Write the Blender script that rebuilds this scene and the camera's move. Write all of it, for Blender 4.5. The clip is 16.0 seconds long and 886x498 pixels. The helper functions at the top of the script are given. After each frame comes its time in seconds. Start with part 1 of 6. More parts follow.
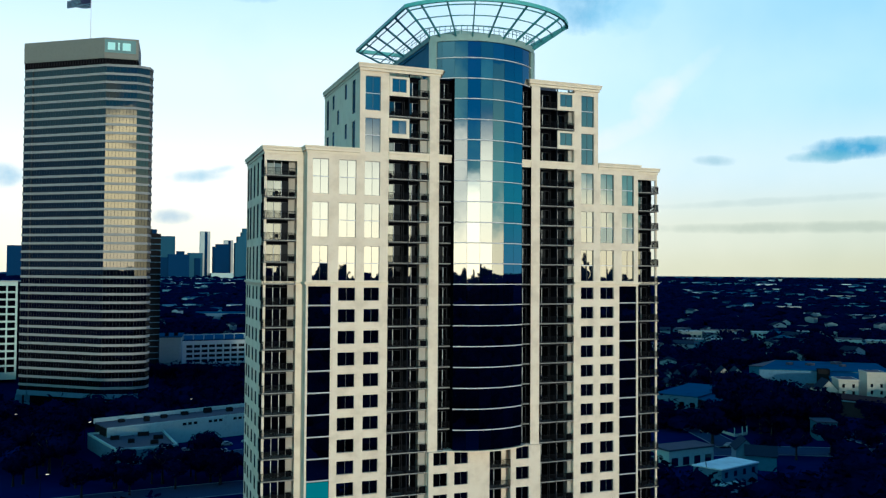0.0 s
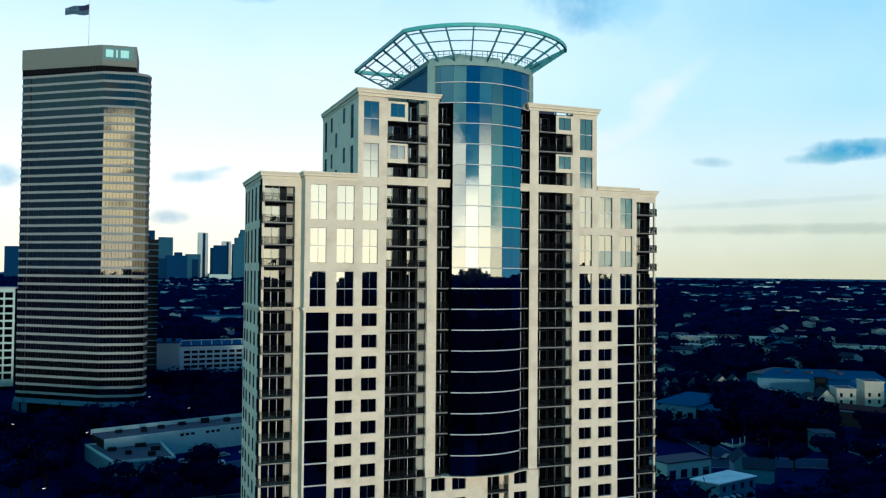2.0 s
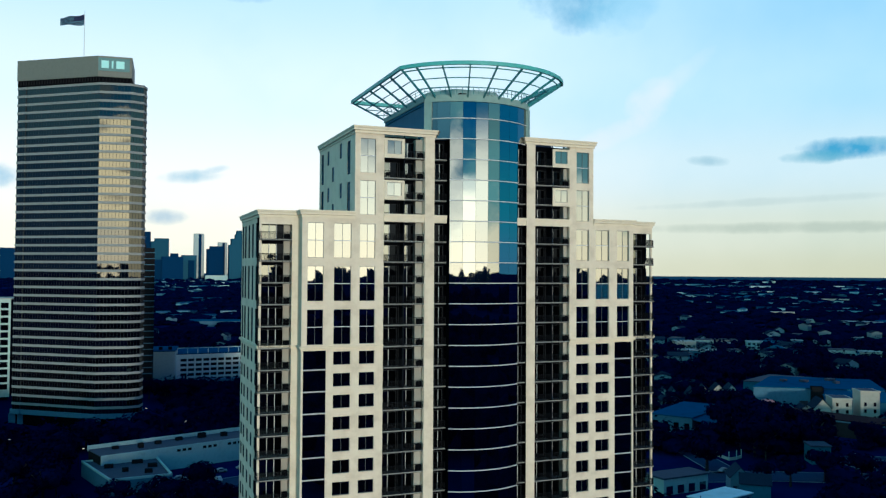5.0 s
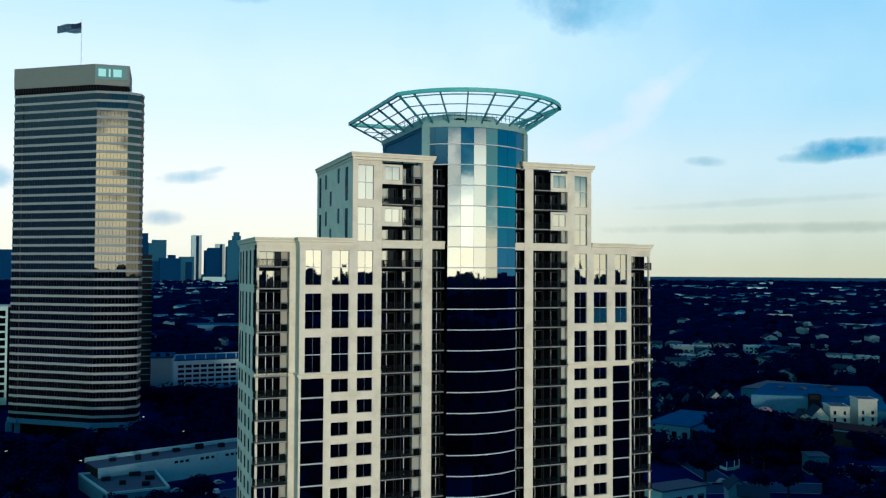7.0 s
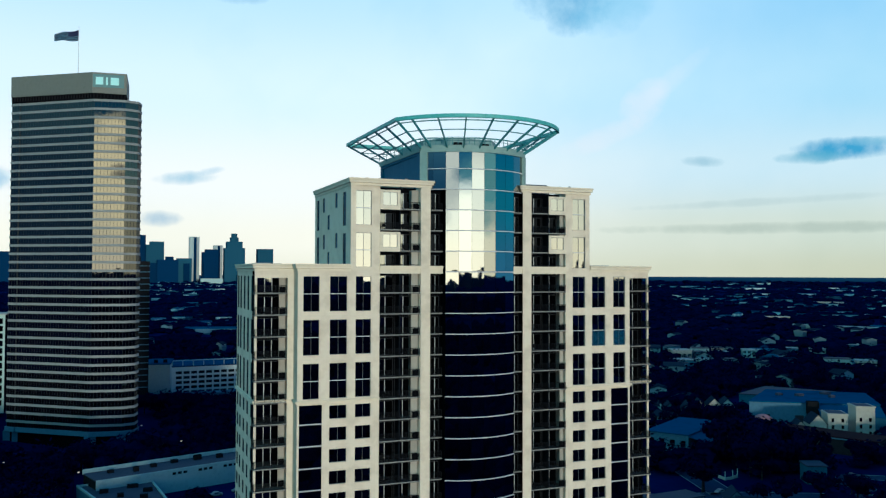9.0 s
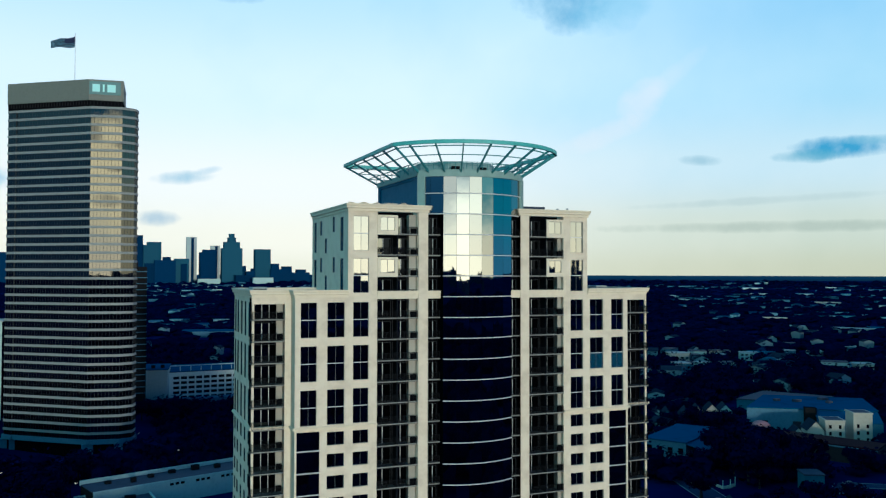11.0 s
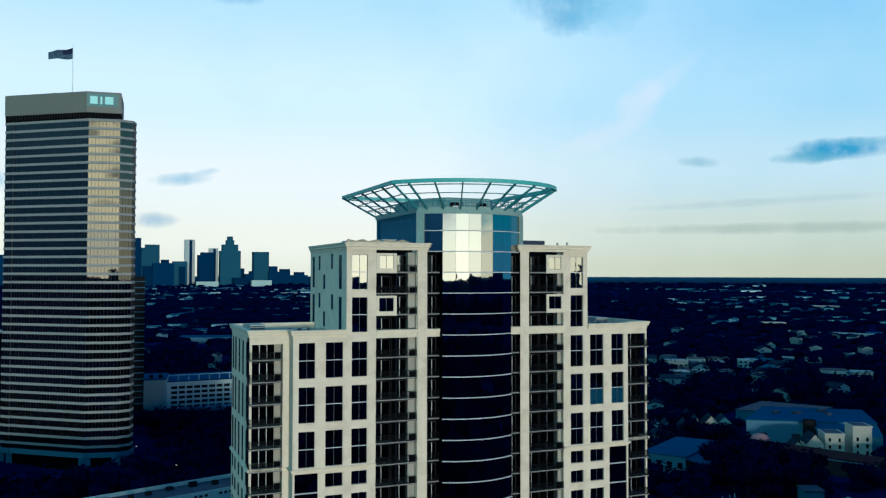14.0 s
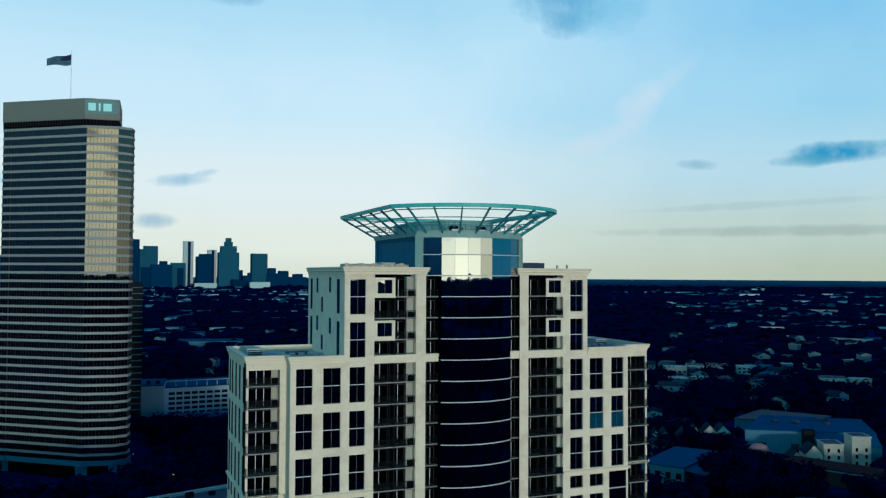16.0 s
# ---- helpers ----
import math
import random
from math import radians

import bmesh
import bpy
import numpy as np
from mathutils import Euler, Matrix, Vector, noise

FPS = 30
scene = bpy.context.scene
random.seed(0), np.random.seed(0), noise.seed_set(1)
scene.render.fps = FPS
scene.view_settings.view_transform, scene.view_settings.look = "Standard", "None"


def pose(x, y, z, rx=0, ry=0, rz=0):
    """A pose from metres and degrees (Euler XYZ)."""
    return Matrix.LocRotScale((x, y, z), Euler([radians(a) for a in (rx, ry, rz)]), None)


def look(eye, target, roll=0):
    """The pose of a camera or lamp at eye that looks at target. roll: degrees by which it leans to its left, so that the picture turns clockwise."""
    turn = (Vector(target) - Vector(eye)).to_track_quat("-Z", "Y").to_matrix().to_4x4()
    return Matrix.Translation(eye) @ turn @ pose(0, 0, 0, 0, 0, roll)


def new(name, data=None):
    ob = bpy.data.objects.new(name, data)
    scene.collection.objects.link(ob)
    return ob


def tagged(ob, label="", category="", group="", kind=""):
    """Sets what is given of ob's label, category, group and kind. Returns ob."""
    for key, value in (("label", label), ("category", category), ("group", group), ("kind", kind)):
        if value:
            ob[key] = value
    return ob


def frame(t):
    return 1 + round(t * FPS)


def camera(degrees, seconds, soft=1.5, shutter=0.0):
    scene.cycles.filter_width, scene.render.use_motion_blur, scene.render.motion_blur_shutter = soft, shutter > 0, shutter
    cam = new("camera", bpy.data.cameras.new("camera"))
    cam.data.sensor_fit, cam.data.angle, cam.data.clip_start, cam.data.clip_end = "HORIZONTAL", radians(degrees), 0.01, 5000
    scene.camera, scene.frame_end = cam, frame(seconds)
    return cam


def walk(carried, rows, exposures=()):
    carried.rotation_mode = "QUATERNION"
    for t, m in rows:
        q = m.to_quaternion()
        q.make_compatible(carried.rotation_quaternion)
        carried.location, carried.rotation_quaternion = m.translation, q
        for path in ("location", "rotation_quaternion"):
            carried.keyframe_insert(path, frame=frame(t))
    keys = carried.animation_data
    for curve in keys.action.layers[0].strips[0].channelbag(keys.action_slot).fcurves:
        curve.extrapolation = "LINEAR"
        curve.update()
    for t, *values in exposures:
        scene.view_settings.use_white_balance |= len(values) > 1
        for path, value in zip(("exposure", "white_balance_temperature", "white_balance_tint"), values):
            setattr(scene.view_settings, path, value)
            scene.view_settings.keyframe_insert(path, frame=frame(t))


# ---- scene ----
cam = camera(55.8, 16.0, soft=1.3)
PATH = [
    (0, (-51.67, -115.81, 61.21), (-13.19, -16.41, 64.03), 0.4),
    (0.5, (-51.68, -115.88, 62.08), (-13.14, -16.53, 64.96), 0.4),
    (1, (-51.68, -115.76, 62.96), (-13.14, -16.46, 65.94), 0.5),
    (1.5, (-51.66, -115.68, 63.81), (-13.02, -16.38, 66.74), 0.5),
    (2, (-51.66, -115.67, 64.77), (-12.96, -16.37, 67.70), 0.5),
    (2.5, (-51.66, -115.69, 65.73), (-12.91, -16.40, 68.66), 0.5),
    (3, (-51.70, -115.74, 66.64), (-12.85, -16.49, 69.51), 0.4),
    (3.5, (-51.72, -115.79, 67.55), (-12.81, -16.60, 70.43), 0.4),
    (4, (-51.81, -115.84, 68.38), (-12.85, -16.65, 71.21), 0.4),
    (6.5, (-51.90, -115.78, 73.04), (-12.51, -16.75, 75.97), 0.3),
    (7, (-51.89, -115.71, 73.95), (-12.50, -16.74, 76.88), 0.3),
    (7.5, (-51.94, -115.70, 74.93), (-12.44, -16.73, 77.86), 0.2),
    (8, (-51.91, -115.70, 75.78), (-12.37, -16.78, 78.71), 0.2),
    (8.5, (-51.92, -115.72, 76.68), (-12.32, -16.80, 79.61), 0.2),
    (9, (-51.94, -115.69, 77.56), (-12.28, -16.77, 80.55), 0.2),
    (11.5, (-51.89, -115.52, 82.17), (-11.92, -16.76, 85.05), 0.1),
    (12, (-51.91, -115.51, 82.96), (-11.89, -16.75, 85.89), 0.1),
    (12.5, (-51.97, -115.50, 83.90), (-11.83, -16.79, 86.84), 0.1),
    (13, (-51.86, -115.26, 84.77), (-11.73, -16.54, 87.75), 0.1),
    (13.5, (-51.79, -114.99, 85.73), (-11.65, -16.28, 88.77), 0.0),
    (14, (-51.72, -114.77, 86.68), (-11.59, -16.05, 89.77), 0.1),
    (14.5, (-51.61, -114.42, 87.53), (-11.47, -15.71, 90.67), 0.1),
    (15, (-51.51, -114.08, 88.42), (-11.32, -15.37, 91.62), 0.1),
    (15.5, (-51.46, -113.89, 89.26), (-11.27, -15.23, 92.40), 0.2),
    (16, (-51.42, -113.86, 89.98), (-11.13, -15.20, 93.29), 0.3),
]
EXPOSURES = [(0.0, -0.09, 5940, 8), (8.0, -0.25, 5720, 6), (14.5, -0.36, 5460, 4), (16.0, -0.51, 5380, 1)]
walk(cam, [(t, look(eye, target, roll)) for t, eye, target, roll in PATH], EXPOSURES)

# ---- sky and sun ----
SUN_BEARING, SUN_HEIGHT = 0.5, 1.4   # degrees from -y towards +x, and above the horizon
_b, _h = radians(SUN_BEARING), radians(SUN_HEIGHT)
SUN_DIR = Vector((math.sin(_b) * math.cos(_h), -math.cos(_b) * math.cos(_h), math.sin(_h)))

sun = new("sun", bpy.data.lights.new("sun", "SUN"))
sun.data.energy, sun.data.angle, sun.data.color = 2.7, radians(3.0), (1.0, 0.92, 0.72)
sun.matrix_world = look(SUN_DIR * 900, (0, 0, 0))


class Nodes:
    """A small writer for node trees."""
    def __init__(self, tree):
        self.tree = tree
        tree.nodes.clear()

    def add(self, kind, **values):
        node = self.tree.nodes.new(kind)
        for key, value in values.items():
            if key in node.inputs:
                self.put(node.inputs[key], value)
        return node

    def put(self, socket, value):
        if isinstance(value, bpy.types.NodeSocket):
            self.tree.links.new(value, socket)
        else:
            socket.default_value = value

    def math(self, op, a, b=0.0, clamp=False):
        node = self.tree.nodes.new("ShaderNodeMath")
        node.operation, node.use_clamp = op, clamp
        self.put(node.inputs[0], a)
        self.put(node.inputs[1], b)
        return node.outputs[0]

    def mix(self, f, a, b, mode="MIX"):
        node = self.tree.nodes.new("ShaderNodeMix")
        node.data_type, node.blend_type = "RGBA", mode
        self.put(node.inputs[0], f)
        self.put(node.inputs[6], a)
        self.put(node.inputs[7], b)
        return node.outputs[2]

    def ramp(self, f, stops, smooth=True):
        node = self.tree.nodes.new("ShaderNodeValToRGB")
        node.color_ramp.interpolation = "EASE" if smooth else "LINEAR"
        els = node.color_ramp.elements
        while len(els) < len(stops):
            els.new(0.5)
        for el, (at, col) in zip(els, stops):
            el.position, el.color = at, (*col, 1.0)
        self.put(node.inputs[0], f)
        return node.outputs[0]


def build_sky():
    world = bpy.data.worlds.new("sky")
    scene.world = world
    world.use_nodes = True
    n = Nodes(world.node_tree)
    way = n.add("ShaderNodeTexCoord").outputs["Generated"]
    unit = n.tree.nodes.new("ShaderNodeVectorMath")
    unit.operation = "NORMALIZE"
    n.put(unit.inputs[0], way)
    way = unit.outputs[0]
    xyz = n.add("ShaderNodeSeparateXYZ", Vector=way).outputs
    up = n.math("MAXIMUM", xyz[2], 0.0)

    def near(d):
        """Cosine of the angle to the direction d."""
        dot = n.tree.nodes.new("ShaderNodeVectorMath")
        dot.operation = "DOT_PRODUCT"
        n.put(dot.inputs[0], way)
        dot.inputs[1].default_value = Vector(d).normalized()
        return dot.outputs["Value"]

    sky = n.tree.nodes.new("ShaderNodeTexSky")
    sky.sky_type, sky.sun_disc = "NISHITA", False
    sky.sun_elevation, sky.sun_rotation = radians(SUN_HEIGHT), math.atan2(SUN_DIR.x, SUN_DIR.y)
    sky.dust_density = 2.0

    # high thin haze over a clear evening sky: pale near the horizon, deep blue overhead
    pale = n.ramp(up, [(0.0, (1.17, 1.08, 0.82)), (0.035, (1.28, 1.18, 0.94)), (0.10, (1.24, 1.20, 1.08)),
                       (0.20, (1.00, 1.15, 1.17)), (0.33, (0.70, 0.99, 1.11)), (0.46, (0.14, 0.42, 0.74)), (0.62, (0.002, 0.11, 0.42))])
    deep = n.ramp(up, [(0.0, (0.74, 0.74, 0.50)), (0.05, (0.76, 0.83, 0.66)), (0.12, (0.67, 0.92, 0.98)),
                       (0.20, (0.38, 0.80, 1.00)), (0.33, (0.08, 0.56, 0.98)), (0.46, (0.01, 0.16, 0.46)), (0.62, (0.002, 0.11, 0.42))])
    veil = n.math("ADD", n.math("MULTIPLY", near((0.72, 0.69, 0.0)), 9.0), -8.15, clamp=True)
    wide = n.add("ShaderNodeTexNoise", Vector=way, Scale=3.0, Detail=5.0, Roughness=0.55).outputs[0]
    veil = n.math("ADD", veil, n.math("MULTIPLY", n.math("SUBTRACT", wide, 0.5), 0.9), clamp=True)
    front = n.mix(veil, pale, deep)

    # the side where the sun goes down
    west = n.ramp(up, [(0.0, (4.8, 4.0, 2.6)), (0.10, (4.0, 3.7, 2.7)), (0.172, (2.5, 2.35, 1.8)), (0.190, (0.8, 1.15, 1.1)),
                       (0.208, (0.03, 0.26, 0.62)), (0.30, (0.008, 0.14, 0.46)), (0.42, (0.002, 0.10, 0.40)), (0.6, (0.002, 0.11, 0.42))])
    lower = n.ramp(up, [(0.0, (4.8, 4.0, 2.6)), (0.085, (4.0, 3.7, 2.7)), (0.108, (2.2, 2.3, 1.9)), (0.122, (0.20, 0.62, 0.70)),
                        (0.16, (0.06, 0.40, 0.58)), (0.21, (0.015, 0.22, 0.60)), (0.30, (0.004, 0.12, 0.50)), (0.42, (0.002, 0.10, 0.40)), (0.6, (0.002, 0.11, 0.42))])
    dusk = n.ramp(up, [(0.0, (0.10, 0.42, 0.66)), (0.08, (0.04, 0.46, 0.64)), (0.18, (0.02, 0.30, 0.60)),
                       (0.30, (0.008, 0.14, 0.46)), (0.42, (0.002, 0.10, 0.40)), (0.6, (0.002, 0.11, 0.42))])
    # raised at mid height, out of view, to light the left-facing walls teal
    left = n.ramp(up, [(0.0, (0.014, 0.07, 0.17)), (0.10, (0.03, 0.14, 0.27)), (0.20, (0.16, 0.44, 0.55)), (0.30, (0.20, 0.56, 0.66)), (0.42, (0.50, 1.40, 1.42)), (0.72, (0.36, 1.22, 1.30)),
                       (1.0, (0.002, 0.11, 0.42))])
    stretch = n.tree.nodes.new("ShaderNodeVectorMath")
    stretch.operation = "MULTIPLY"
    n.put(stretch.inputs[0], way)
    stretch.inputs[1].default_value = (1.0, 1.0, 1.6)
    puffs = n.add("ShaderNodeTexNoise", Vector=stretch.outputs[0], Scale=5.5, Detail=4.0, Roughness=0.55).outputs[0]
    puffs = n.math("MULTIPLY", n.math("SUBTRACT", puffs, 0.47), 16.0, clamp=True)
    puffs = n.math("MULTIPLY", puffs, n.math("MULTIPLY", n.math("SUBTRACT", up, 0.075), 14.0, clamp=True))
    # clear column here and beige belt below are set for the windows to mirror
    clear = n.math("MULTIPLY", n.math("SUBTRACT", near((0.25, -0.968, 0.09)), 0.9935), 200.0, clamp=True)
    west = n.mix(clear, lower, west)
    puffs = n.math("MULTIPLY", puffs, n.math("SUBTRACT", 1.0, n.math("MULTIPLY", clear, 0.9)))
    west = n.mix(n.math("MULTIPLY", puffs, 0.9), west, (0.03, 0.32, 0.56, 1.0))
    haze = n.ramp(up, [(0.0, (1.5, 1.3, 0.8)), (0.08, (1.35, 1.25, 0.80)), (0.115, (0.42, 0.80, 0.74)), (0.16, (0.36, 0.74, 0.64)), (0.24, (0.16, 0.50, 0.54))])
    belt = n.math("MULTIPLY", n.math("SUBTRACT", near((0.53, -0.85, 0.0)), 0.955), 35.0, clamp=True)
    dusk = n.mix(n.math("MULTIPLY", belt, n.math("LESS_THAN", up, 0.24)), dusk, haze)
    glow = n.math("ADD", n.math("MULTIPLY", near((-0.10, -0.995, 0.0)), 3.2), -2.15, clamp=True)
    glow = n.math("MULTIPLY", glow, n.math("MULTIPLY", n.math("ADD", xyz[0], 0.66), 8.0, clamp=True))
    leftward = n.math("ADD", n.math("MULTIPLY", xyz[0], -2.0), 0.0, clamp=True)
    back = n.mix(glow, n.mix(leftward, dusk, left), west)
    ahead = n.math("ADD", n.math("MULTIPLY", near((0.10, 0.995, 0.0)), 2.2), -0.30, clamp=True)
    colour = n.mix(ahead, back, front)
    colour = n.mix(0.02, colour, n.mix(1.0, sky.outputs[0], (0.12, 0.12, 0.12, 1.0), "MULTIPLY"))

    # small clouds, and unseen patches set where the glass mirrors them: direction, half width and half height in
    # radians, strength, colour
    rough = n.add("ShaderNodeTexNoise", Vector=way, Scale=22.0, Detail=6.0, Roughness=0.6).outputs[0]
    for (az, el), (w, h, lean), k, tint in SKY_PATCHES:
        a, e = radians(az), radians(el)
        d = Vector((math.sin(a) * math.cos(e), math.cos(a) * math.cos(e), math.sin(e)))
        side, top = Vector((math.cos(a), -math.sin(a), 0)), Vector((0, 0, 1))
        c, s = math.cos(radians(lean)), math.sin(radians(lean))
        flat, rise = n.math("SUBTRACT", near(side), d.dot(side)), n.math("SUBTRACT", xyz[2], d.z)
        across = n.math("DIVIDE", n.math("ADD", n.math("MULTIPLY", flat, c), n.math("MULTIPLY", rise, s)), w)
        height = n.math("DIVIDE", n.math("SUBTRACT", n.math("MULTIPLY", rise, c), n.math("MULTIPLY", flat, s)), h)
        r = n.math("ADD", n.math("MULTIPLY", across, across), n.math("MULTIPLY", height, height))
        r = n.math("ADD", r, n.math("MULTIPLY", n.math("SUBTRACT", rough, 0.5), 2.2))
        f = n.math("MULTIPLY", n.math("SUBTRACT", 1.0, r, clamp=True), k, clamp=True)
        f = n.math("MULTIPLY", f, n.math("GREATER_THAN", near(d), 0.5))
        colour = n.mix(f, colour, (*tint, 1.0))
    # the far land past the built ground: hazy blue at the horizon, darker with streaks of woods below it
    ground = n.math("LESS_THAN", xyz[2], -0.0040)
    flat = n.tree.nodes.new("ShaderNodeVectorMath")
    flat.operation = "MULTIPLY"
    n.put(flat.inputs[0], way)
    flat.inputs[1].default_value = (40.0, 40.0, 900.0)
    streaks = n.add("ShaderNodeTexNoise", Vector=flat.outputs[0], Scale=1.0, Detail=5.0, Roughness=0.6).outputs[0]
    depth = n.math("MULTIPLY", n.math("SUBTRACT", -0.0040, xyz[2]), 140.0, clamp=True)
    depth = n.math("ADD", depth, n.math("MULTIPLY", n.math("SUBTRACT", streaks, 0.5), 1.1), clamp=True)
    colour = n.mix(ground, colour, n.mix(depth, (0.008, 0.050, 0.105, 1.0), (0.003, 0.012, 0.042, 1.0)))
    bg = n.add("ShaderNodeBackground", Color=colour, Strength=1.0)
    out = n.add("ShaderNodeOutputWorld")
    n.put(out.inputs["Surface"], bg.outputs[0])


SKY_PATCHES = [
    # first eleven entries lie behind the view, placed for the glass to mirror
    ((201.5, 6.4), (0.050, 0.068, 0), 1.6, (5.2, 4.3, 2.5)),
    ((202.6, 11.6), (0.014, 0.012, 0), 1.2, (0.30, 0.42, 0.42)),
    ((201.2, 6.4), (0.016, 0.006, 0), 1.0, (0.9, 0.85, 0.7)),
    ((202.8, 9.0), (0.010, 0.006, 0), 0.8, (1.4, 1.3, 1.0)),
    ((200.6, 8.2), (0.024, 0.008, 0), 1.0, (1.5, 1.35, 1.0)),
    ((201.8, 4.6), (0.020, 0.005, 0), 0.8, (2.2, 1.9, 1.3)),
    ((206.6, 12.0), (0.040, 0.060, 0), 0.9, (0.30, 0.72, 0.72)),
    ((206.4, 6.8), (0.040, 0.070, 0), 1.3, (1.9, 1.85, 1.5)),
    ((185.5, 12.4), (0.10, 0.060, 0), 1.4, (0.01, 0.20, 0.50)),
    ((165.0, 12.6), (0.030, 0.030, 0), 0.7, (0.14, 0.55, 0.66)),
    ((145.3, 6.0), (0.06, 0.060, 0), 1.0, (0.32, 0.80, 0.76)),
    ((30.4, 18.3), (0.056, 0.042, 0), 0.75, (0.14, 0.48, 0.74)),
    ((33.4, 17.3), (0.050, 0.030, 12), 0.5, (0.30, 0.70, 0.92)),
    ((8.0, 18.2), (0.034, 0.014, 0), 0.9, (0.38, 0.66, 0.86)),
    ((47.6, 7.75), (0.060, 0.013, -2), 0.95, (0.06, 0.42, 0.68)),
    ((45.6, 7.3), (0.040, 0.008, 0), 0.7, (0.14, 0.50, 0.66)),
    ((49.6, 8.1), (0.040, 0.006, 0), 0.7, (0.26, 0.60, 0.76)),
    ((39.1, 7.3), (0.026, 0.007, -3), 0.55, (0.32, 0.58, 0.68)),
    ((4.6, 6.1), (0.040, 0.009, 5), 0.9, (0.52, 0.76, 0.86)),
    ((6.2, 6.6), (0.018, 0.005, 12), 0.6, (0.58, 0.80, 0.90)),
    ((3.2, 3.4), (0.026, 0.010, 0), 0.8, (0.54, 0.70, 0.78)),
    ((-6.6, 5.6), (0.026, 0.016, 0), 0.9, (0.50, 0.74, 0.86)),
    ((35.4, 11.3), (0.034, 0.022, 40), 0.42, (1.10, 1.05, 1.03)),
    ((37.6, 12.9), (0.050, 0.012, 38), 0.25, (1.02, 1.04, 1.06)),
    ((33.0, 9.2), (0.060, 0.014, 20), 0.35, (1.08, 1.04, 1.02)),
    ((45.5, 2.9), (0.24, 0.007, 0), 0.48, (0.46, 0.54, 0.44)),
    ((43.0, 4.6), (0.16, 0.005, 2), 0.35, (0.56, 0.68, 0.64)),
]
build_sky()


# ---- materials ----
def surface(name, colour, rough=0.7, metal=0.0, grain=0.0, scale=3.0, stain=0.0, bump=0.0, jitter=0.0, spec=0.5, second=None):
    """A Principled surface with fine grain, broad stains and a change from piece to piece."""
    m = bpy.data.materials.new(name)
    m.use_nodes = True
    n = Nodes(m.node_tree)
    at = n.add("ShaderNodeTexCoord").outputs["Object"]
    rnd = n.add("ShaderNodeObjectInfo").outputs["Random"]
    shift = n.tree.nodes.new("ShaderNodeVectorMath")
    shift.operation = "ADD"
    n.put(shift.inputs[0], at)
    n.put(shift.inputs[1], n.math("MULTIPLY", rnd, 57.0))
    at = shift.outputs[0]
    fine = n.add("ShaderNodeTexNoise", Vector=at, Scale=scale * 6, Detail=4.0).outputs[0]
    broad = n.add("ShaderNodeTexNoise", Vector=at, Scale=scale * 0.25, Detail=5.0, Roughness=0.62).outputs[0]
    c = (*colour, 1.0)
    dark = tuple(v * 0.45 for v in colour) + (1.0,)
    col = c
    if second:
        col = n.mix(n.ramp(broad, [(0.38, (0, 0, 0)), (0.62, (1, 1, 1))]), c, (*second, 1.0))
    if stain:
        col = n.mix(n.math("MULTIPLY", n.ramp(broad, [(0.45, (0, 0, 0)), (0.75, (1, 1, 1))]), stain), col, dark)
    if grain:
        col = n.mix(n.math("MULTIPLY", fine, grain), col, dark)
    if jitter:
        col = n.mix(n.math("MULTIPLY", rnd, jitter), col, dark)
    b = n.add("ShaderNodeBsdfPrincipled", Metallic=metal)
    n.put(b.inputs["Base Color"], col)
    n.put(b.inputs["Specular IOR Level"], spec)
    n.put(b.inputs["Roughness"], n.math("ADD", n.math("MULTIPLY", n.math("SUBTRACT", broad, 0.5), 0.2), rough, clamp=True) if rough > 0.2 else rough)
    if bump:
        bn = n.add("ShaderNodeBump", Height=fine, Strength=bump, Distance=0.03)
        n.put(b.inputs["Normal"], bn.outputs[0])
    n.put(n.add("ShaderNodeOutputMaterial").inputs["Surface"], b.outputs[0])
    return m


def mirror_glass(name, tint, dark, share=0.75, wave=0.004, size=0.35, jitter=0.2):
    """Coated glass: a tinted mirror over a dark interior, slightly wavy."""
    m = bpy.data.materials.new(name)
    m.use_nodes = True
    n = Nodes(m.node_tree)
    at = n.add("ShaderNodeTexCoord").outputs["Object"]
    rnd = n.add("ShaderNodeObjectInfo").outputs["Random"]
    shift = n.tree.nodes.new("ShaderNodeVectorMath")
    shift.operation = "ADD"
    n.put(shift.inputs[0], at)
    n.put(shift.inputs[1], n.math("MULTIPLY", rnd, 91.0))
    ripple = n.add("ShaderNodeTexNoise", Vector=shift.outputs[0], Scale=size, Detail=2.0).outputs[0]
    bn = n.add("ShaderNodeBump", Height=ripple, Strength=1.0, Distance=wave)
    gl = n.add("ShaderNodeBsdfAnisotropic", Roughness=0.015)
    n.put(gl.inputs["Color"], n.mix(n.math("MULTIPLY", rnd, jitter), (*tint, 1.0), tuple(v * 0.6 for v in tint) + (1.0,)))
    n.put(gl.inputs["Normal"], bn.outputs[0])
    df = n.add("ShaderNodeBsdfPrincipled", Roughness=0.3)
    n.put(df.inputs["Specular IOR Level"], 0.0)
    n.put(df.inputs["Base Color"], (*dark, 1.0))
    mix = n.add("ShaderNodeMixShader")
    n.put(mix.inputs[0], share)
    n.put(mix.inputs[1], df.outputs[0])
    n.put(mix.inputs[2], gl.outputs[0])
    n.put(n.add("ShaderNodeOutputMaterial").inputs["Surface"], mix.outputs[0])
    return m


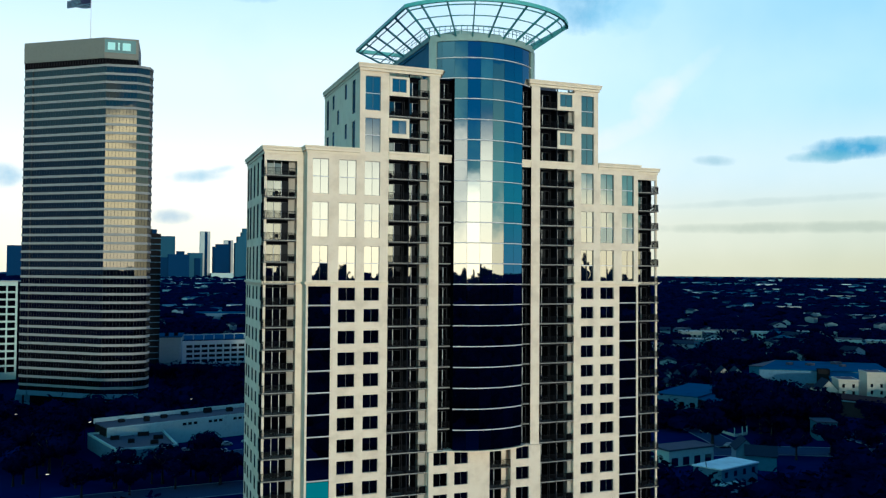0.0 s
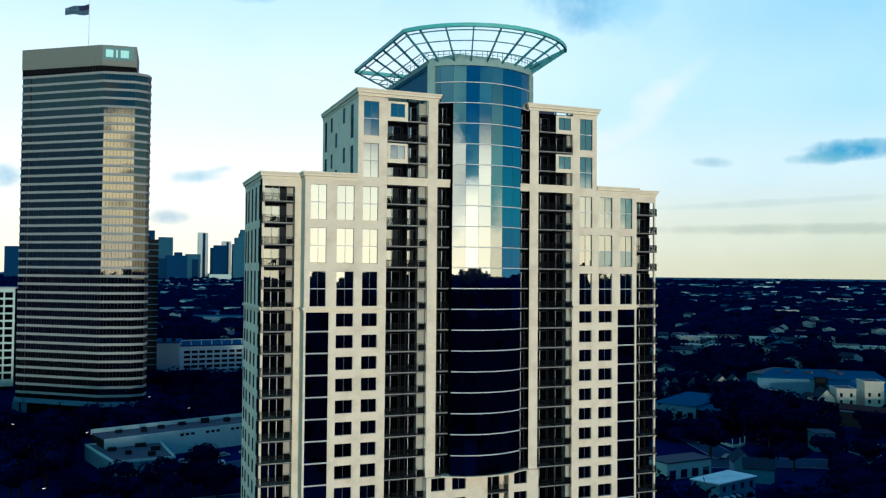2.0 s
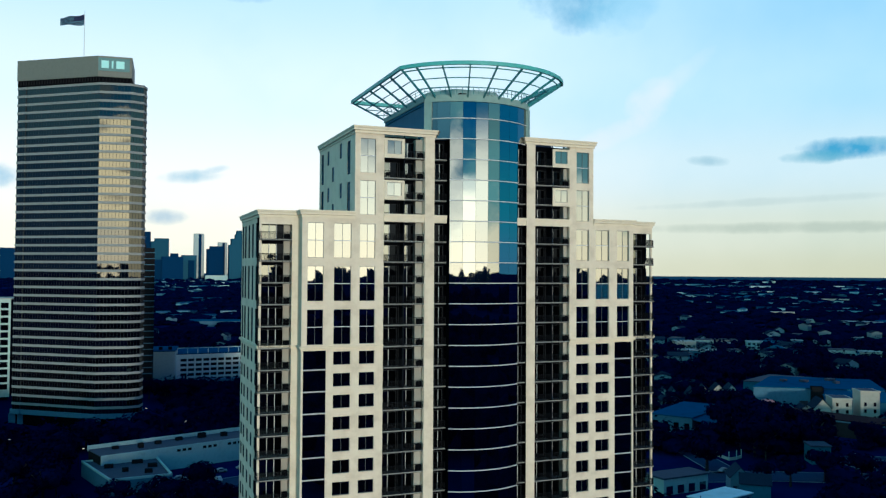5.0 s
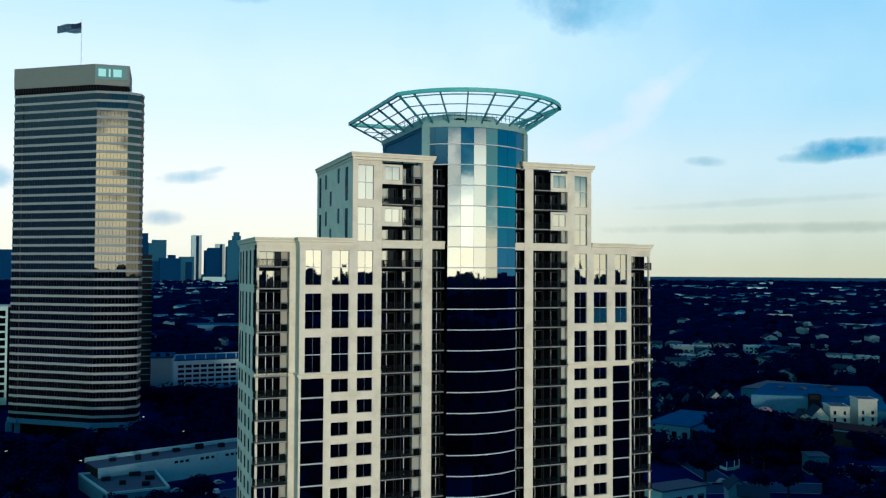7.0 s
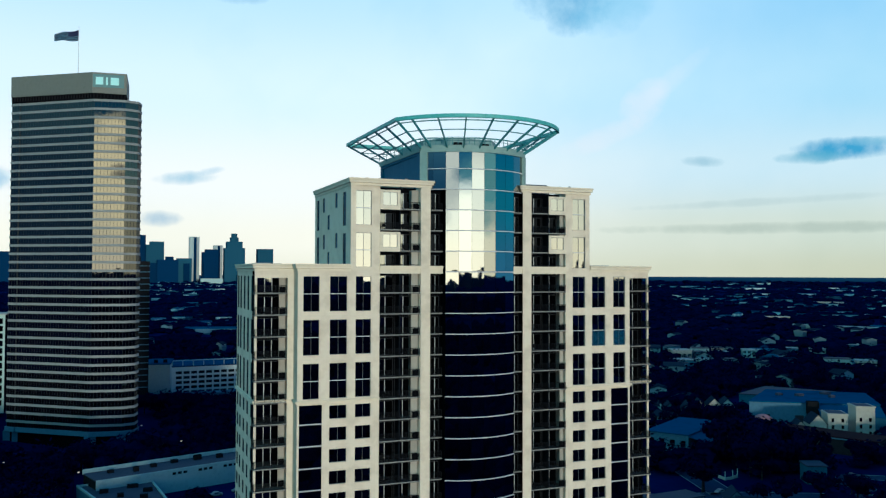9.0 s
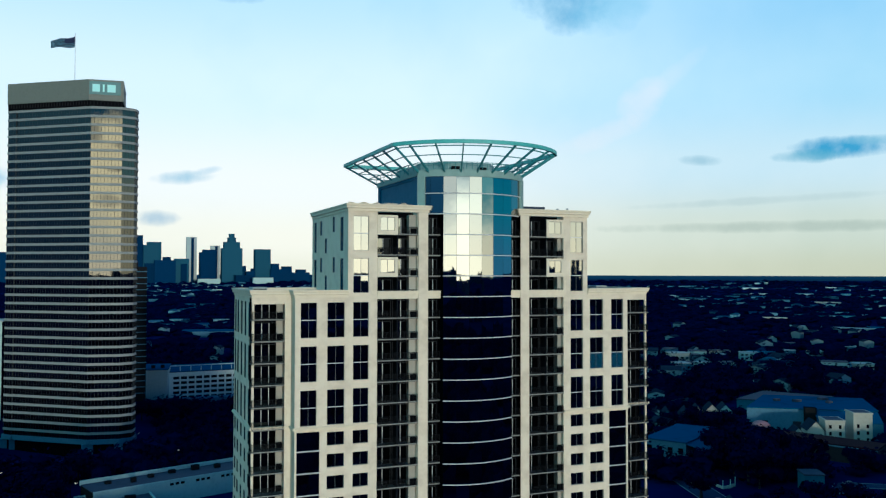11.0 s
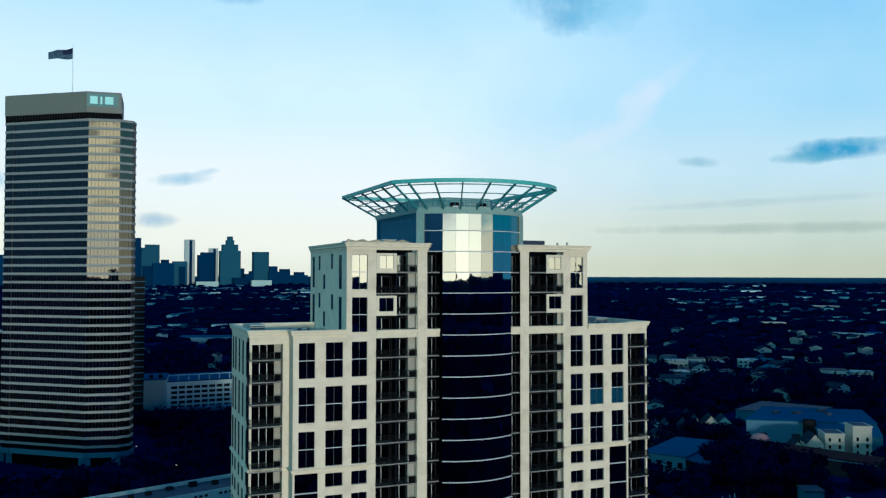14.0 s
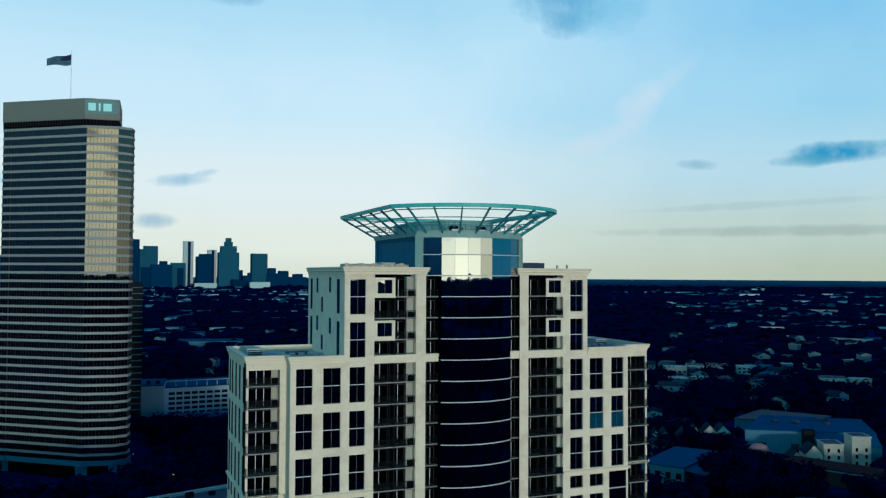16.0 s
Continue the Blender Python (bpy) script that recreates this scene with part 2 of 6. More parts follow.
STUCCO = surface("cream_stucco", (0.665, 0.58, 0.455), 0.85, grain=0.12, scale=1.6, stain=0.30, bump=0.15, second=(0.64, 0.545, 0.42))
# darker copy of the cream stucco, balcony shade put into the colour
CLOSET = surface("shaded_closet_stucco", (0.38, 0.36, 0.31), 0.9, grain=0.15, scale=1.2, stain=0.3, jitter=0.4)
TRIM = surface("pale_stone_trim", (0.66, 0.58, 0.445), 0.8, grain=0.08, stain=0.20, bump=0.1)
# recess shade is put into this near-black colour; dark cores share it
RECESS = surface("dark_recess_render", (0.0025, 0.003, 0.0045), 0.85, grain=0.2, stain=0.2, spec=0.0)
SLAB = surface("balcony_concrete", (0.115, 0.12, 0.12), 0.8, grain=0.15, stain=0.2, jitter=0.3, spec=0.1)
FRAME = surface("painted_window_frame", (0.13, 0.14, 0.15), 0.5, jitter=0.4, spec=0.2)
LIGHTFRAME = surface("pale_door_stile", (0.52, 0.55, 0.55), 0.6, jitter=0.75, spec=0.2)
DOORFRAME = surface("dark_door_frame", (0.035, 0.04, 0.045), 0.6, jitter=0.5, spec=0.1)
NOSING = surface("worn_metal_nosing", (0.30, 0.30, 0.28), 0.6, grain=0.15, stain=0.3, jitter=0.3, spec=0.2)
IRON = surface("black_railing_steel", (0.005, 0.006, 0.008), 0.6, spec=0.05)
SILVER = surface("pale_aluminium_band", (0.50, 0.51, 0.52), 0.55, grain=0.1, spec=0.2)
STEEL = surface("grey_green_painted_steel", (0.09, 0.40, 0.38), 0.5, grain=0.15, stain=0.2, spec=0.3)
RIBSTEEL = surface("dark_green_painted_steel", (0.03, 0.19, 0.21), 0.5, grain=0.15, spec=0.3)
# near-black: recess shade is put into the partition colour
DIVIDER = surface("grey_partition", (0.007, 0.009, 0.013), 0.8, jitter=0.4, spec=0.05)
ROOFING = surface("pale_roof_membrane", (0.36, 0.39, 0.37), 0.9, grain=0.25, stain=0.4, scale=1.2)
DARKROOF = surface("dark_roof_gravel", (0.025, 0.04, 0.07), 0.95, grain=0.3, stain=0.4, scale=1.0)
BLUEPANEL = surface("blue_metal_panel", (0.010, 0.12, 0.22), 0.6, grain=0.1, stain=0.2, spec=0.05)
FASCIA = surface("grey_green_fascia", (0.22, 0.34, 0.325), 0.6, grain=0.15, stain=0.2, spec=0.1)


def mixed_walls(name, stops):
    """Walls of many joined buildings, each of its own colour."""
    m = bpy.data.materials.new(name)
    m.use_nodes = True
    n = Nodes(m.node_tree)
    island = n.add("ShaderNodeNewGeometry").outputs["Random Per Island"]
    at = n.add("ShaderNodeTexCoord").outputs["Object"]
    fine = n.add("ShaderNodeTexNoise", Vector=at, Scale=0.35, Detail=4.0, Roughness=0.7).outputs[0]
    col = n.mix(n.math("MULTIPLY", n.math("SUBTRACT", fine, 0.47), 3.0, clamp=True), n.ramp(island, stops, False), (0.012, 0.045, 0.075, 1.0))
    b = n.add("ShaderNodeBsdfPrincipled", Roughness=0.85)
    n.put(b.inputs["Specular IOR Level"], 0.0)
    n.put(b.inputs["Base Color"], col)
    n.put(n.add("ShaderNodeOutputMaterial").inputs["Surface"], b.outputs[0])
    return m


# evening blue is put into the darker wall and roof colours
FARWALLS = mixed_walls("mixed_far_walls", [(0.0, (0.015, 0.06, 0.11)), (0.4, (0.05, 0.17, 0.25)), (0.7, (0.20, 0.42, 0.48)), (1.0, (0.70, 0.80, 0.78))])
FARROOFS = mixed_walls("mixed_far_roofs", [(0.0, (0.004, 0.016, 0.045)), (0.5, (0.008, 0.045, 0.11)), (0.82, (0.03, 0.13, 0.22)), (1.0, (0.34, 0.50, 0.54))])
GLASS = mirror_glass("window_glass", (0.425, 0.44, 0.43), (0.0008, 0.0012, 0.002), 0.75)
DRUMGLASS = mirror_glass("blue_curtain_glass", (0.40, 0.425, 0.43), (0.0008, 0.0015, 0.004), 0.85, jitter=0.5)
OFFICEGLASS = mirror_glass("office_glass", (0.20, 0.20, 0.19), (0.0008, 0.0016, 0.004), 0.6)
SIDEGLASS = mirror_glass("side_window_glass", (0.12, 0.20, 0.26), (0.010, 0.065, 0.13), 0.3)
DOORGLASS = mirror_glass("balcony_door_glass", (0.32, 0.34, 0.32), (0.001, 0.0014, 0.002), 0.7, jitter=0.9)
# door glass with the recess's blocked reflection put into its dark tint
DARKGLASS = mirror_glass("insect_screen_glass", (0.012, 0.015, 0.02), (0.001, 0.0014, 0.002), 0.5, jitter=0.8)
BLINDGLASS = mirror_glass("bright_teal_blind", (0.2, 0.25, 0.25), (0.01, 0.24, 0.30), 0.3)
TEALGLASS = mirror_glass("teal_blind_behind_glass", (0.34, 0.40, 0.40), (0.012, 0.08, 0.15), 0.5)
SPANDREL = surface("grey_granite_spandrel", (0.225, 0.24, 0.235), 0.7, grain=0.15, stain=0.15, jitter=0.15)
CROWNSTONE = surface("brown_granite_panel", (0.135, 0.145, 0.125), 0.65, grain=0.15, stain=0.15)
WHITEWALL = surface("whitewashed_wall", (0.38, 0.52, 0.50), 0.85, grain=0.15, stain=0.3, jitter=0.4, spec=0.1)
HOUSEWALL = surface("house_siding", (0.20, 0.32, 0.36), 0.85, grain=0.15, stain=0.3, jitter=0.95)
HOUSEROOF = surface("shingle_roof", (0.02, 0.035, 0.06), 0.9, spec=0.0, grain=0.3, stain=0.3, jitter=0.5)
# distance haze is put into both tower colours
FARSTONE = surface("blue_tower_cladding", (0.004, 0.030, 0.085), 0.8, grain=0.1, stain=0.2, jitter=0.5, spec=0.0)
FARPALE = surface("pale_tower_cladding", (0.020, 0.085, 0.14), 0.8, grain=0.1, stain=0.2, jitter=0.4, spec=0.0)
# evening blue and shade are put into the leaf, asphalt and ground colours
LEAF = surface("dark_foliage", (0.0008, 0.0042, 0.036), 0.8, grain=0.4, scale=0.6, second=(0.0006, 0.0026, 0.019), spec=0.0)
BARK = surface("bark", (0.012, 0.011, 0.012), 0.9, grain=0.3)
ASPHALT = surface("asphalt", (0.016, 0.040, 0.085), 0.9, spec=0.05, grain=0.3, stain=0.3, scale=0.3)
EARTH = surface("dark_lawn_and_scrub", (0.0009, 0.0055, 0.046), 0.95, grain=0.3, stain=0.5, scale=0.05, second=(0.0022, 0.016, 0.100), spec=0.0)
SIGNTEAL = surface("teal_sign_panel", (0.05, 0.16, 0.17), 0.5)
WHITEPAINT = surface("white_paint", (0.6, 0.6, 0.6), 0.5)
SIGNPALE = surface("pale_sign_letters", (0.36, 0.72, 0.70), 0.5)
# red stripes, with backlit darkness put into the cloth colour
REDPAINT = surface("dusky_cloth", (0.022, 0.026, 0.06), 0.8)
MULLION = surface("dark_bronze_mullion", (0.012, 0.013, 0.015), 0.7, spec=0.0)
BRICK = surface("red_brick", (0.013, 0.008, 0.013), 0.9, grain=0.2, stain=0.3)
REDROOF = surface("rust_red_roof", (0.022, 0.007, 0.012), 0.9, grain=0.2, stain=0.3, spec=0.05)
BLUEROOF = surface("weathered_metal_roof", (0.004, 0.078, 0.165), 0.75, grain=0.25, stain=0.5, scale=0.5, spec=0.0)
# weathered grey, with evening blue shade put into the colour
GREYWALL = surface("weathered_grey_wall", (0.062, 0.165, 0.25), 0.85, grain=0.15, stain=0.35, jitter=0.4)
CARPAINT = surface("car_paint", (0.30, 0.31, 0.33), 0.3, jitter=0.8)
KERB = surface("pale_kerb_concrete", (0.16, 0.21, 0.25), 0.85, grain=0.2, stain=0.3, spec=0.1)
HOSPITALWALL = surface("white_concrete_facade", (0.56, 0.66, 0.62), 0.85, grain=0.12, stain=0.3, spec=0.1)
OFFICEMULL = surface("grey_office_mullion", (0.028, 0.034, 0.04), 0.6, spec=0.1)
PLANTGREY = surface("grey_galvanised_plant", (0.30, 0.34, 0.33), 0.7, grain=0.15, stain=0.3)
PALEROOF = surface("white_roof_membrane", (0.62, 0.70, 0.70), 0.85, grain=0.15, stain=0.35, scale=0.8)
# DIMWALL and LITWALL hold shade and low sun in their colours
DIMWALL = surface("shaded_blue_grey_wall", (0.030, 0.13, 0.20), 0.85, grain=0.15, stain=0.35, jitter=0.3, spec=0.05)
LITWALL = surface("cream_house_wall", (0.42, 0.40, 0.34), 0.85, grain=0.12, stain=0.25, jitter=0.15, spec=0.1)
TYRE = surface("tyre_rubber", (0.02, 0.02, 0.02), 0.8)
NAVY = surface("navy_cloth", (0.02, 0.03, 0.10), 0.8)


# ---- builders ----
def box(bm, x0, x1, y0, y1, z0, z1):
    v = [bm.verts.new((x, y, z)) for z in (z0, z1) for y in (y0, y1) for x in (x0, x1)]
    for f in ((0, 2, 3, 1), (4, 5, 7, 6), (0, 1, 5, 4), (2, 6, 7, 3), (0, 4, 6, 2), (1, 3, 7, 5)):
        bm.faces.new([v[i] for i in f])


def prism(bm, ring, z0, z1):
    """An upright prism over the ring of (x, y), counter-clockwise."""
    lo = [bm.verts.new((x, y, z0)) for x, y in ring]
    hi = [bm.verts.new((x, y, z1)) for x, y in ring]
    k = len(ring)
    bm.faces.new(hi)
    bm.faces.new(lo[::-1])
    for i in range(k):
        j = (i + 1) % k
        bm.faces.new((lo[i], lo[j], hi[j], hi[i]))


def beam(bm, a, b, w, h=None):
    """A straight bar from a to b, w wide and h high."""
    a, b = Vector(a), Vector(b)
    d = (b - a).normalized()
    side = d.cross(Vector((0, 0, 1)))
    side = side.normalized() if side.length > 1e-4 else Vector((1, 0, 0))
    top = side.cross(d)
    h = h or w
    q = [(side * (i * w / 2) + top * (j * h / 2)) for i, j in ((-1, -1), (1, -1), (1, 1), (-1, 1))]
    lo, hi = [bm.verts.new(a + o) for o in q], [bm.verts.new(b + o) for o in q]
    bm.faces.new(lo[::-1])
    bm.faces.new(hi)
    for i in range(4):
        j = (i + 1) % 4
        bm.faces.new((lo[i], lo[j], hi[j], hi[i]))


def finish(bm, name, material):
    bmesh.ops.recalc_face_normals(bm, faces=bm.faces)
    me = bpy.data.meshes.new(name)
    bm.to_mesh(me)
    bm.free()
    me.materials.append(material)
    return me


def put(name, mesh, parent=None, m=None, label=""):
    """An object of its own on a mesh that others may share."""
    ob = new(name, mesh)
    ob.parent = parent
    if m is not None:
        ob.matrix_basis = m
    return tagged(ob, label)


def part(name, bm, material, parent, label="", m=None):
    return put(name, finish(bm, name, material), parent, m, label)


def thing(name, label, category, m=None, group=""):
    ob = new(name)
    if m is not None:
        ob.matrix_basis = m
    return tagged(ob, label, category, group)


def plate(bm, us, zs, filled, y0, y1):
    """One connected slab over the grid us x zs, with the cells for which filled(i, j) holds."""
    us, zs = list(us), list(zs)
    ni, nj = len(us) - 1, len(zs) - 1
    on = [[filled(i, j) for j in range(nj)] for i in range(ni)]
    verts = {}

    def v(i, j, k):
        if (i, j, k) not in verts:
            verts[i, j, k] = bm.verts.new((us[i], (y0, y1)[k], zs[j]))
        return verts[i, j, k]
    for i in range(ni):
        for j in range(nj):
            if not on[i][j]:
                continue
            bm.faces.new((v(i, j, 0), v(i + 1, j, 0), v(i + 1, j + 1, 0), v(i, j + 1, 0)))
            bm.faces.new((v(i, j, 1), v(i, j + 1, 1), v(i + 1, j + 1, 1), v(i + 1, j, 1)))
            if i == 0 or not on[i - 1][j]:
                bm.faces.new((v(i, j, 0), v(i, j + 1, 0), v(i, j + 1, 1), v(i, j, 1)))
            if i == ni - 1 or not on[i + 1][j]:
                bm.faces.new((v(i + 1, j, 0), v(i + 1, j, 1), v(i + 1, j + 1, 1), v(i + 1, j + 1, 0)))
            if j == 0 or not on[i][j - 1]:
                bm.faces.new((v(i, j, 0), v(i, j, 1), v(i + 1, j, 1), v(i + 1, j, 0)))
            if j == nj - 1 or not on[i][j + 1]:
                bm.faces.new((v(i, j + 1, 0), v(i + 1, j + 1, 0), v(i + 1, j + 1, 1), v(i, j + 1, 1)))


def solid_wall(bm, us, zs, holes, y0, y1):
    """A wall between us and zs, (first, last), with rectangular holes (u0, u1, z0, z1)."""
    ul = sorted({round(q, 4) for q in (us[0], us[1], *(h[0] for h in holes), *(h[1] for h in holes)) if us[0] - 1e-6 <= q <= us[1] + 1e-6})
    zl = sorted({round(q, 4) for q in (zs[0], zs[1], *(h[2] for h in holes), *(h[3] for h in holes)) if zs[0] - 1e-6 <= q <= zs[1] + 1e-6})

    def filled(i, j):
        u, z = (ul[i] + ul[i + 1]) / 2, (zl[j] + zl[j + 1]) / 2
        return not any(h[0] < u < h[1] and h[2] < z < h[3] for h in holes)
    plate(bm, ul, zl, filled, y0, y1)


def window_kind(w, h, bars=1, mid=False, frame=FRAME, glass=GLASS, rim=0.04, last=None):
    """Meshes of a window w wide and h high: its frame, and one pane with its place for each light."""
    bm = bmesh.new()
    xs = [-w / 2 + rim + (w - 2 * rim) * i / (bars + 1) for i in range(bars + 2)]
    zs = [rim, h / 2, h - rim] if mid else [rim, h - rim]
    holes = []
    for i, (a, b) in enumerate(zip(xs, xs[1:])):
        for j, (c, d) in enumerate(zip(zs, zs[1:])):
            holes.append((a + (0.016 if i else 0), b - (0.016 if i < bars else 0),
                          c + (0.04 if j else 0), d - (0.04 if mid and j == 0 else 0)))
    solid_wall(bm, (-w / 2, w / 2), (0, h), holes, -0.03, 0.09)
    panes = []
    bp = bmesh.new()
    pw, ph = (xs[1] - xs[0]) - 0.02, (zs[1] - zs[0]) - 0.02
    box(bp, -pw / 2, pw / 2, 0.0, 0.02, -ph / 2, ph / 2)
    mesh = finish(bp, "pane", glass)
    for a, b in zip(xs, xs[1:]):
        for c, d in zip(zs, zs[1:]):
            panes.append(((a + b) / 2, 0.03, (c + d) / 2))
    other = mesh
    if last:
        other = mesh.copy()
        other.materials[0] = last
    transom = None
    if mid:
        bt = bmesh.new()
        box(bt, -w / 2 + 0.01, w / 2 - 0.01, -0.06, -0.02, h / 2 - 0.05, h / 2 + 0.05)
        transom = finish(bt, "transom", SILVER if frame is FRAME else frame)
    if frame is DOORFRAME:
        bt = bmesh.new()
        for x in xs[1:-1]:
            box(bt, x - 0.045, x + 0.045, -0.06, -0.031, 0.03, h - 0.03)
        transom = finish(bt, "stile", LIGHTFRAME)
    return finish(bm, "window", frame), (mesh, other, transom), panes


rng = random.Random(7)


def set_window(kind, parent, m, name="window", tilt=0.12):
    frame, pane, places = kind
    ob = put(name, frame, parent, m)
    if pane[2]:
        put(pane[2].name.split(".")[0], pane[2], ob)
    for i, p in enumerate(places):
        put("pane", pane[i == len(places) - 1], ob, pose(*p, rng.gauss(0, tilt), 0, rng.gauss(0, tilt)))
    return ob


# ---- the apartment tower ----
FLOOR, BAND = 3.06, 59.3            # storey height, and the level of the string course
ROOF, UPPER = 78.72, 91.08            # tops of the shoulders and of the middle block
LOWEST = -19


def level(n):
    return BAND + n * FLOOR


tower = thing("apartment_tower", "tall cream stucco apartment tower with blue glass drum", "building")
COL_A, COL_B, COL_C, STRIP = (16.65, 18.95), (20.2, 22.7), (24.2, 26.5), (23.75, 27.0)
BAY, PIER, NOOK, WING = (9.15, 15.4), (7.65, 9.15), (5.6, 7.65), (27.3, 32.8)
SET_BACK, DEEP = 2.55, 19.4         # the corner bays stand back; depth of the shoulders
CENTRE, DRUM_R, CROWN_R = Vector((0, 9.0)), 11.6, 16.0
DRUM_FOOT, DRUM_TOP = level(-8), 96.2

single = window_kind(COL_A[1] - COL_A[0], 1.88)
single_b = window_kind(COL_B[1] - COL_B[0], 1.88)
tall = window_kind(COL_A[1] - COL_A[0], 4.95, mid=True)
tall_b = window_kind(COL_B[1] - COL_B[0], 4.95, mid=True)
tall_c = window_kind(COL_C[1] - COL_C[0], 4.95, mid=True)
strip = window_kind(STRIP[1] - STRIP[0], FLOOR - 0.24, bars=0, rim=0.04, frame=IRON)
SINGLE_ROWS = [level(-k) - 2.40 for k in range(0, 19)]
TALL_ROWS = [77.0 - 4.98 - k * 2 * FLOOR for k in range(3)]
UPPER_ROWS = [89.32 - 4.95, 83.28 - 4.98]


def front_walls(s):
    """The wall with the windows on one side of the drum; s is -1 or 1."""
    def span(u):
        return (min(s * u[0], s * u[1]), max(s * u[0], s * u[1]))
    holes = []
    for col, kind in ((COL_A, single), (COL_B, single_b)):
        a, b = span(col)
        for z in SINGLE_ROWS:
            holes.append((a, b, z, z + 1.88))
            set_window(kind, tower, pose((a + b) / 2, 0.2, z))
    a, b = span(STRIP)
    holes.append((a, b, level(LOWEST + 1), BAND - 0.35))
    for k in range(1, 19):
        w = set_window(strip, tower, pose((a + b) / 2, 0.14, level(-k) + 0.12), "glazing")
        if s < 0 and k == 10:
            for pane in w.children:
                pane.data = pane.data.copy()
                pane.data.materials[0] = BLINDGLASS
                tagged(pane, "pane with a drawn bright teal blind")
        bm = bmesh.new()
        box(bm, a, b, 0.04, 0.30, level(-k) - 0.03, level(-k) + 0.11)
        part("transom", bm, SILVER, tower)
    for col, kind in ((COL_A, tall), (COL_B, tall_b), (COL_C, tall_c)):
        a, b = span(col)
        for i, z in enumerate(TALL_ROWS):
            holes.append((a, b, z, z + 4.95))
            w = set_window(kind, tower, pose((a + b) / 2, 0.2, z))
            if s > 0 and i == 1 and col is not COL_A:
                for pane in w.children:
                    if 0.5 < pane.location.z < 2.4:
                        pane.data = pane.data.copy()
                        pane.data.materials[0] = TEALGLASS
                        tagged(pane, "pane with a drawn teal blind")
    bm = bmesh.new()
    u0, u1 = span((BAY[1], 27.3))
    solid_wall(bm, (u0, u1), (0, BAND), [h for h in holes if h[3] < BAND], 0, 0.5)
    solid_wall(bm, (u0, u1), (BAND, ROOF - 1.0), [h for h in holes if h[2] > BAND], 0, 0.5)
    # the middle block above the shoulders
    a, b = span(COL_A)
    top = []
    for z in UPPER_ROWS:
        top.append((a, b, z, z + 4.95))
        set_window(tall, tower, pose((a + b) / 2, 0.2, z))
    solid_wall(bm, span((BAY[1], 19.75)), (ROOF - 1.0, UPPER - 1.0), top, 0, 0.5)
    # sills under every opening
    for h in holes + top:
        if h[1] - h[0] < 3:
            box(bm, h[0] - 0.06, h[1] + 0.06, -0.05, 0.1, h[2] - 0.12, h[2])
    part("wall", bm, STUCCO, tower)


def cornice(z, ring, deep=0.42, high=1.05, material=TRIM, name="cornice"):
    """A stepped cornice along the open line ring of (x, y), the outside to its right."""
    bm = bmesh.new()
    profile = ((-0.35, 0.0), (0.10, 0.0), (0.10, 0.35), (0.30, 0.40), (0.30, 0.62), (deep * 0.8, 0.70), (deep, 0.86), (deep, 1.0), (-0.35, 1.0))
    pts = [Vector(p) for p in ring]
    rows = []
    for i, p in enumerate(pts):
        dirs = []
        if i:
            dirs.append((p - pts[i - 1]).normalized())
        if i < len(pts) - 1:
            dirs.append((pts[i + 1] - p).normalized())
        ns = [Vector((d.y, -d.x)) for d in dirs]
        out = ns[0] if len(ns) == 1 else (ns[0] + ns[1]) / (1 + ns[0].dot(ns[1]))
        rows.append([bm.verts.new((*(p + out * o), z - high + h * high)) for o, h in profile])
    k = len(profile)
    for a, b in zip(rows, rows[1:]):
        for i in range(k):
            j = (i + 1) % k
            bm.faces.new((a[i], b[i], b[j], a[j]))
    bm.faces.new(rows[0])
    bm.faces.new(rows[-1][::-1])
    return part(name, bm, material, tower)


# railings: rails, posts and balusters, built once for each length
RAILS = {}


def railing(length):
    key = round(length, 2)
    if key not in RAILS:
        bm = bmesh.new()
        box(bm, -length / 2, length / 2, -0.03, 0.03, 1.00, 1.06)
        box(bm, -length / 2, length / 2, -0.02, 0.02, 0.08, 0.12)
        k = max(2, round(length / 0.14))
        for i in range(k + 1):
            x = -length / 2 + length * i / k
            w = 0.035 if i % 10 == 0 or i == k else 0.016
            box(bm, x - w, x + w, -w, w, 0.0, 1.0)
        RAILS[key] = finish(bm, "railing", IRON)
    return RAILS[key]


def slab_mesh(w, d, t=0.17):
    bm = bmesh.new()
    box(bm, -w / 2, w / 2, 0, d, -t, 0)
    box(bm, -w / 2, w / 2, -0.05, 0.0, -t * 0.6, 0.02)
    return finish(bm, "balcony", SLAB)


door_pair = window_kind(2.5, 2.45, bars=1, frame=DOORFRAME, glass=DOORGLASS, last=DARKGLASS)
dark_pair = window_kind(2.5, 2.45, bars=1, frame=DOORFRAME, glass=DARKGLASS)
door_wide = window_kind(3.2, 2.45, bars=2, frame=DOORFRAME, glass=DOORGLASS, last=DARKGLASS)
door_slim = window_kind(1.25, 2.45, bars=1, frame=DOORFRAME, glass=DARKGLASS)
bay_slab, nook_slab, wing_slab = slab_mesh(BAY[1] - BAY[0] - 0.02, 1.88), slab_mesh(NOOK[1] - NOOK[0] - 0.02, 0.88), slab_mesh(4.5, 1.9)


def nosing_mesh(w):
    bm = bmesh.new()
    box(bm, -w / 2, w / 2, -0.085, -0.052, -0.06, 0.03)
    return finish(bm, "nosing", NOSING)


bay_nosing, nook_nosing, wing_nosing = nosing_mesh(BAY[1] - BAY[0] - 0.03), nosing_mesh(NOOK[1] - NOOK[0] - 0.03), nosing_mesh(4.5)
bm = bmesh.new()
box(bm, -0.42, 0.42, 0.0, 0.32, 0.0, 0.85)
box(bm, -0.36, 0.36, -0.02, 0.0, 0.06, 0.79)
cooler = finish(bm, "air_conditioner", RECESS)


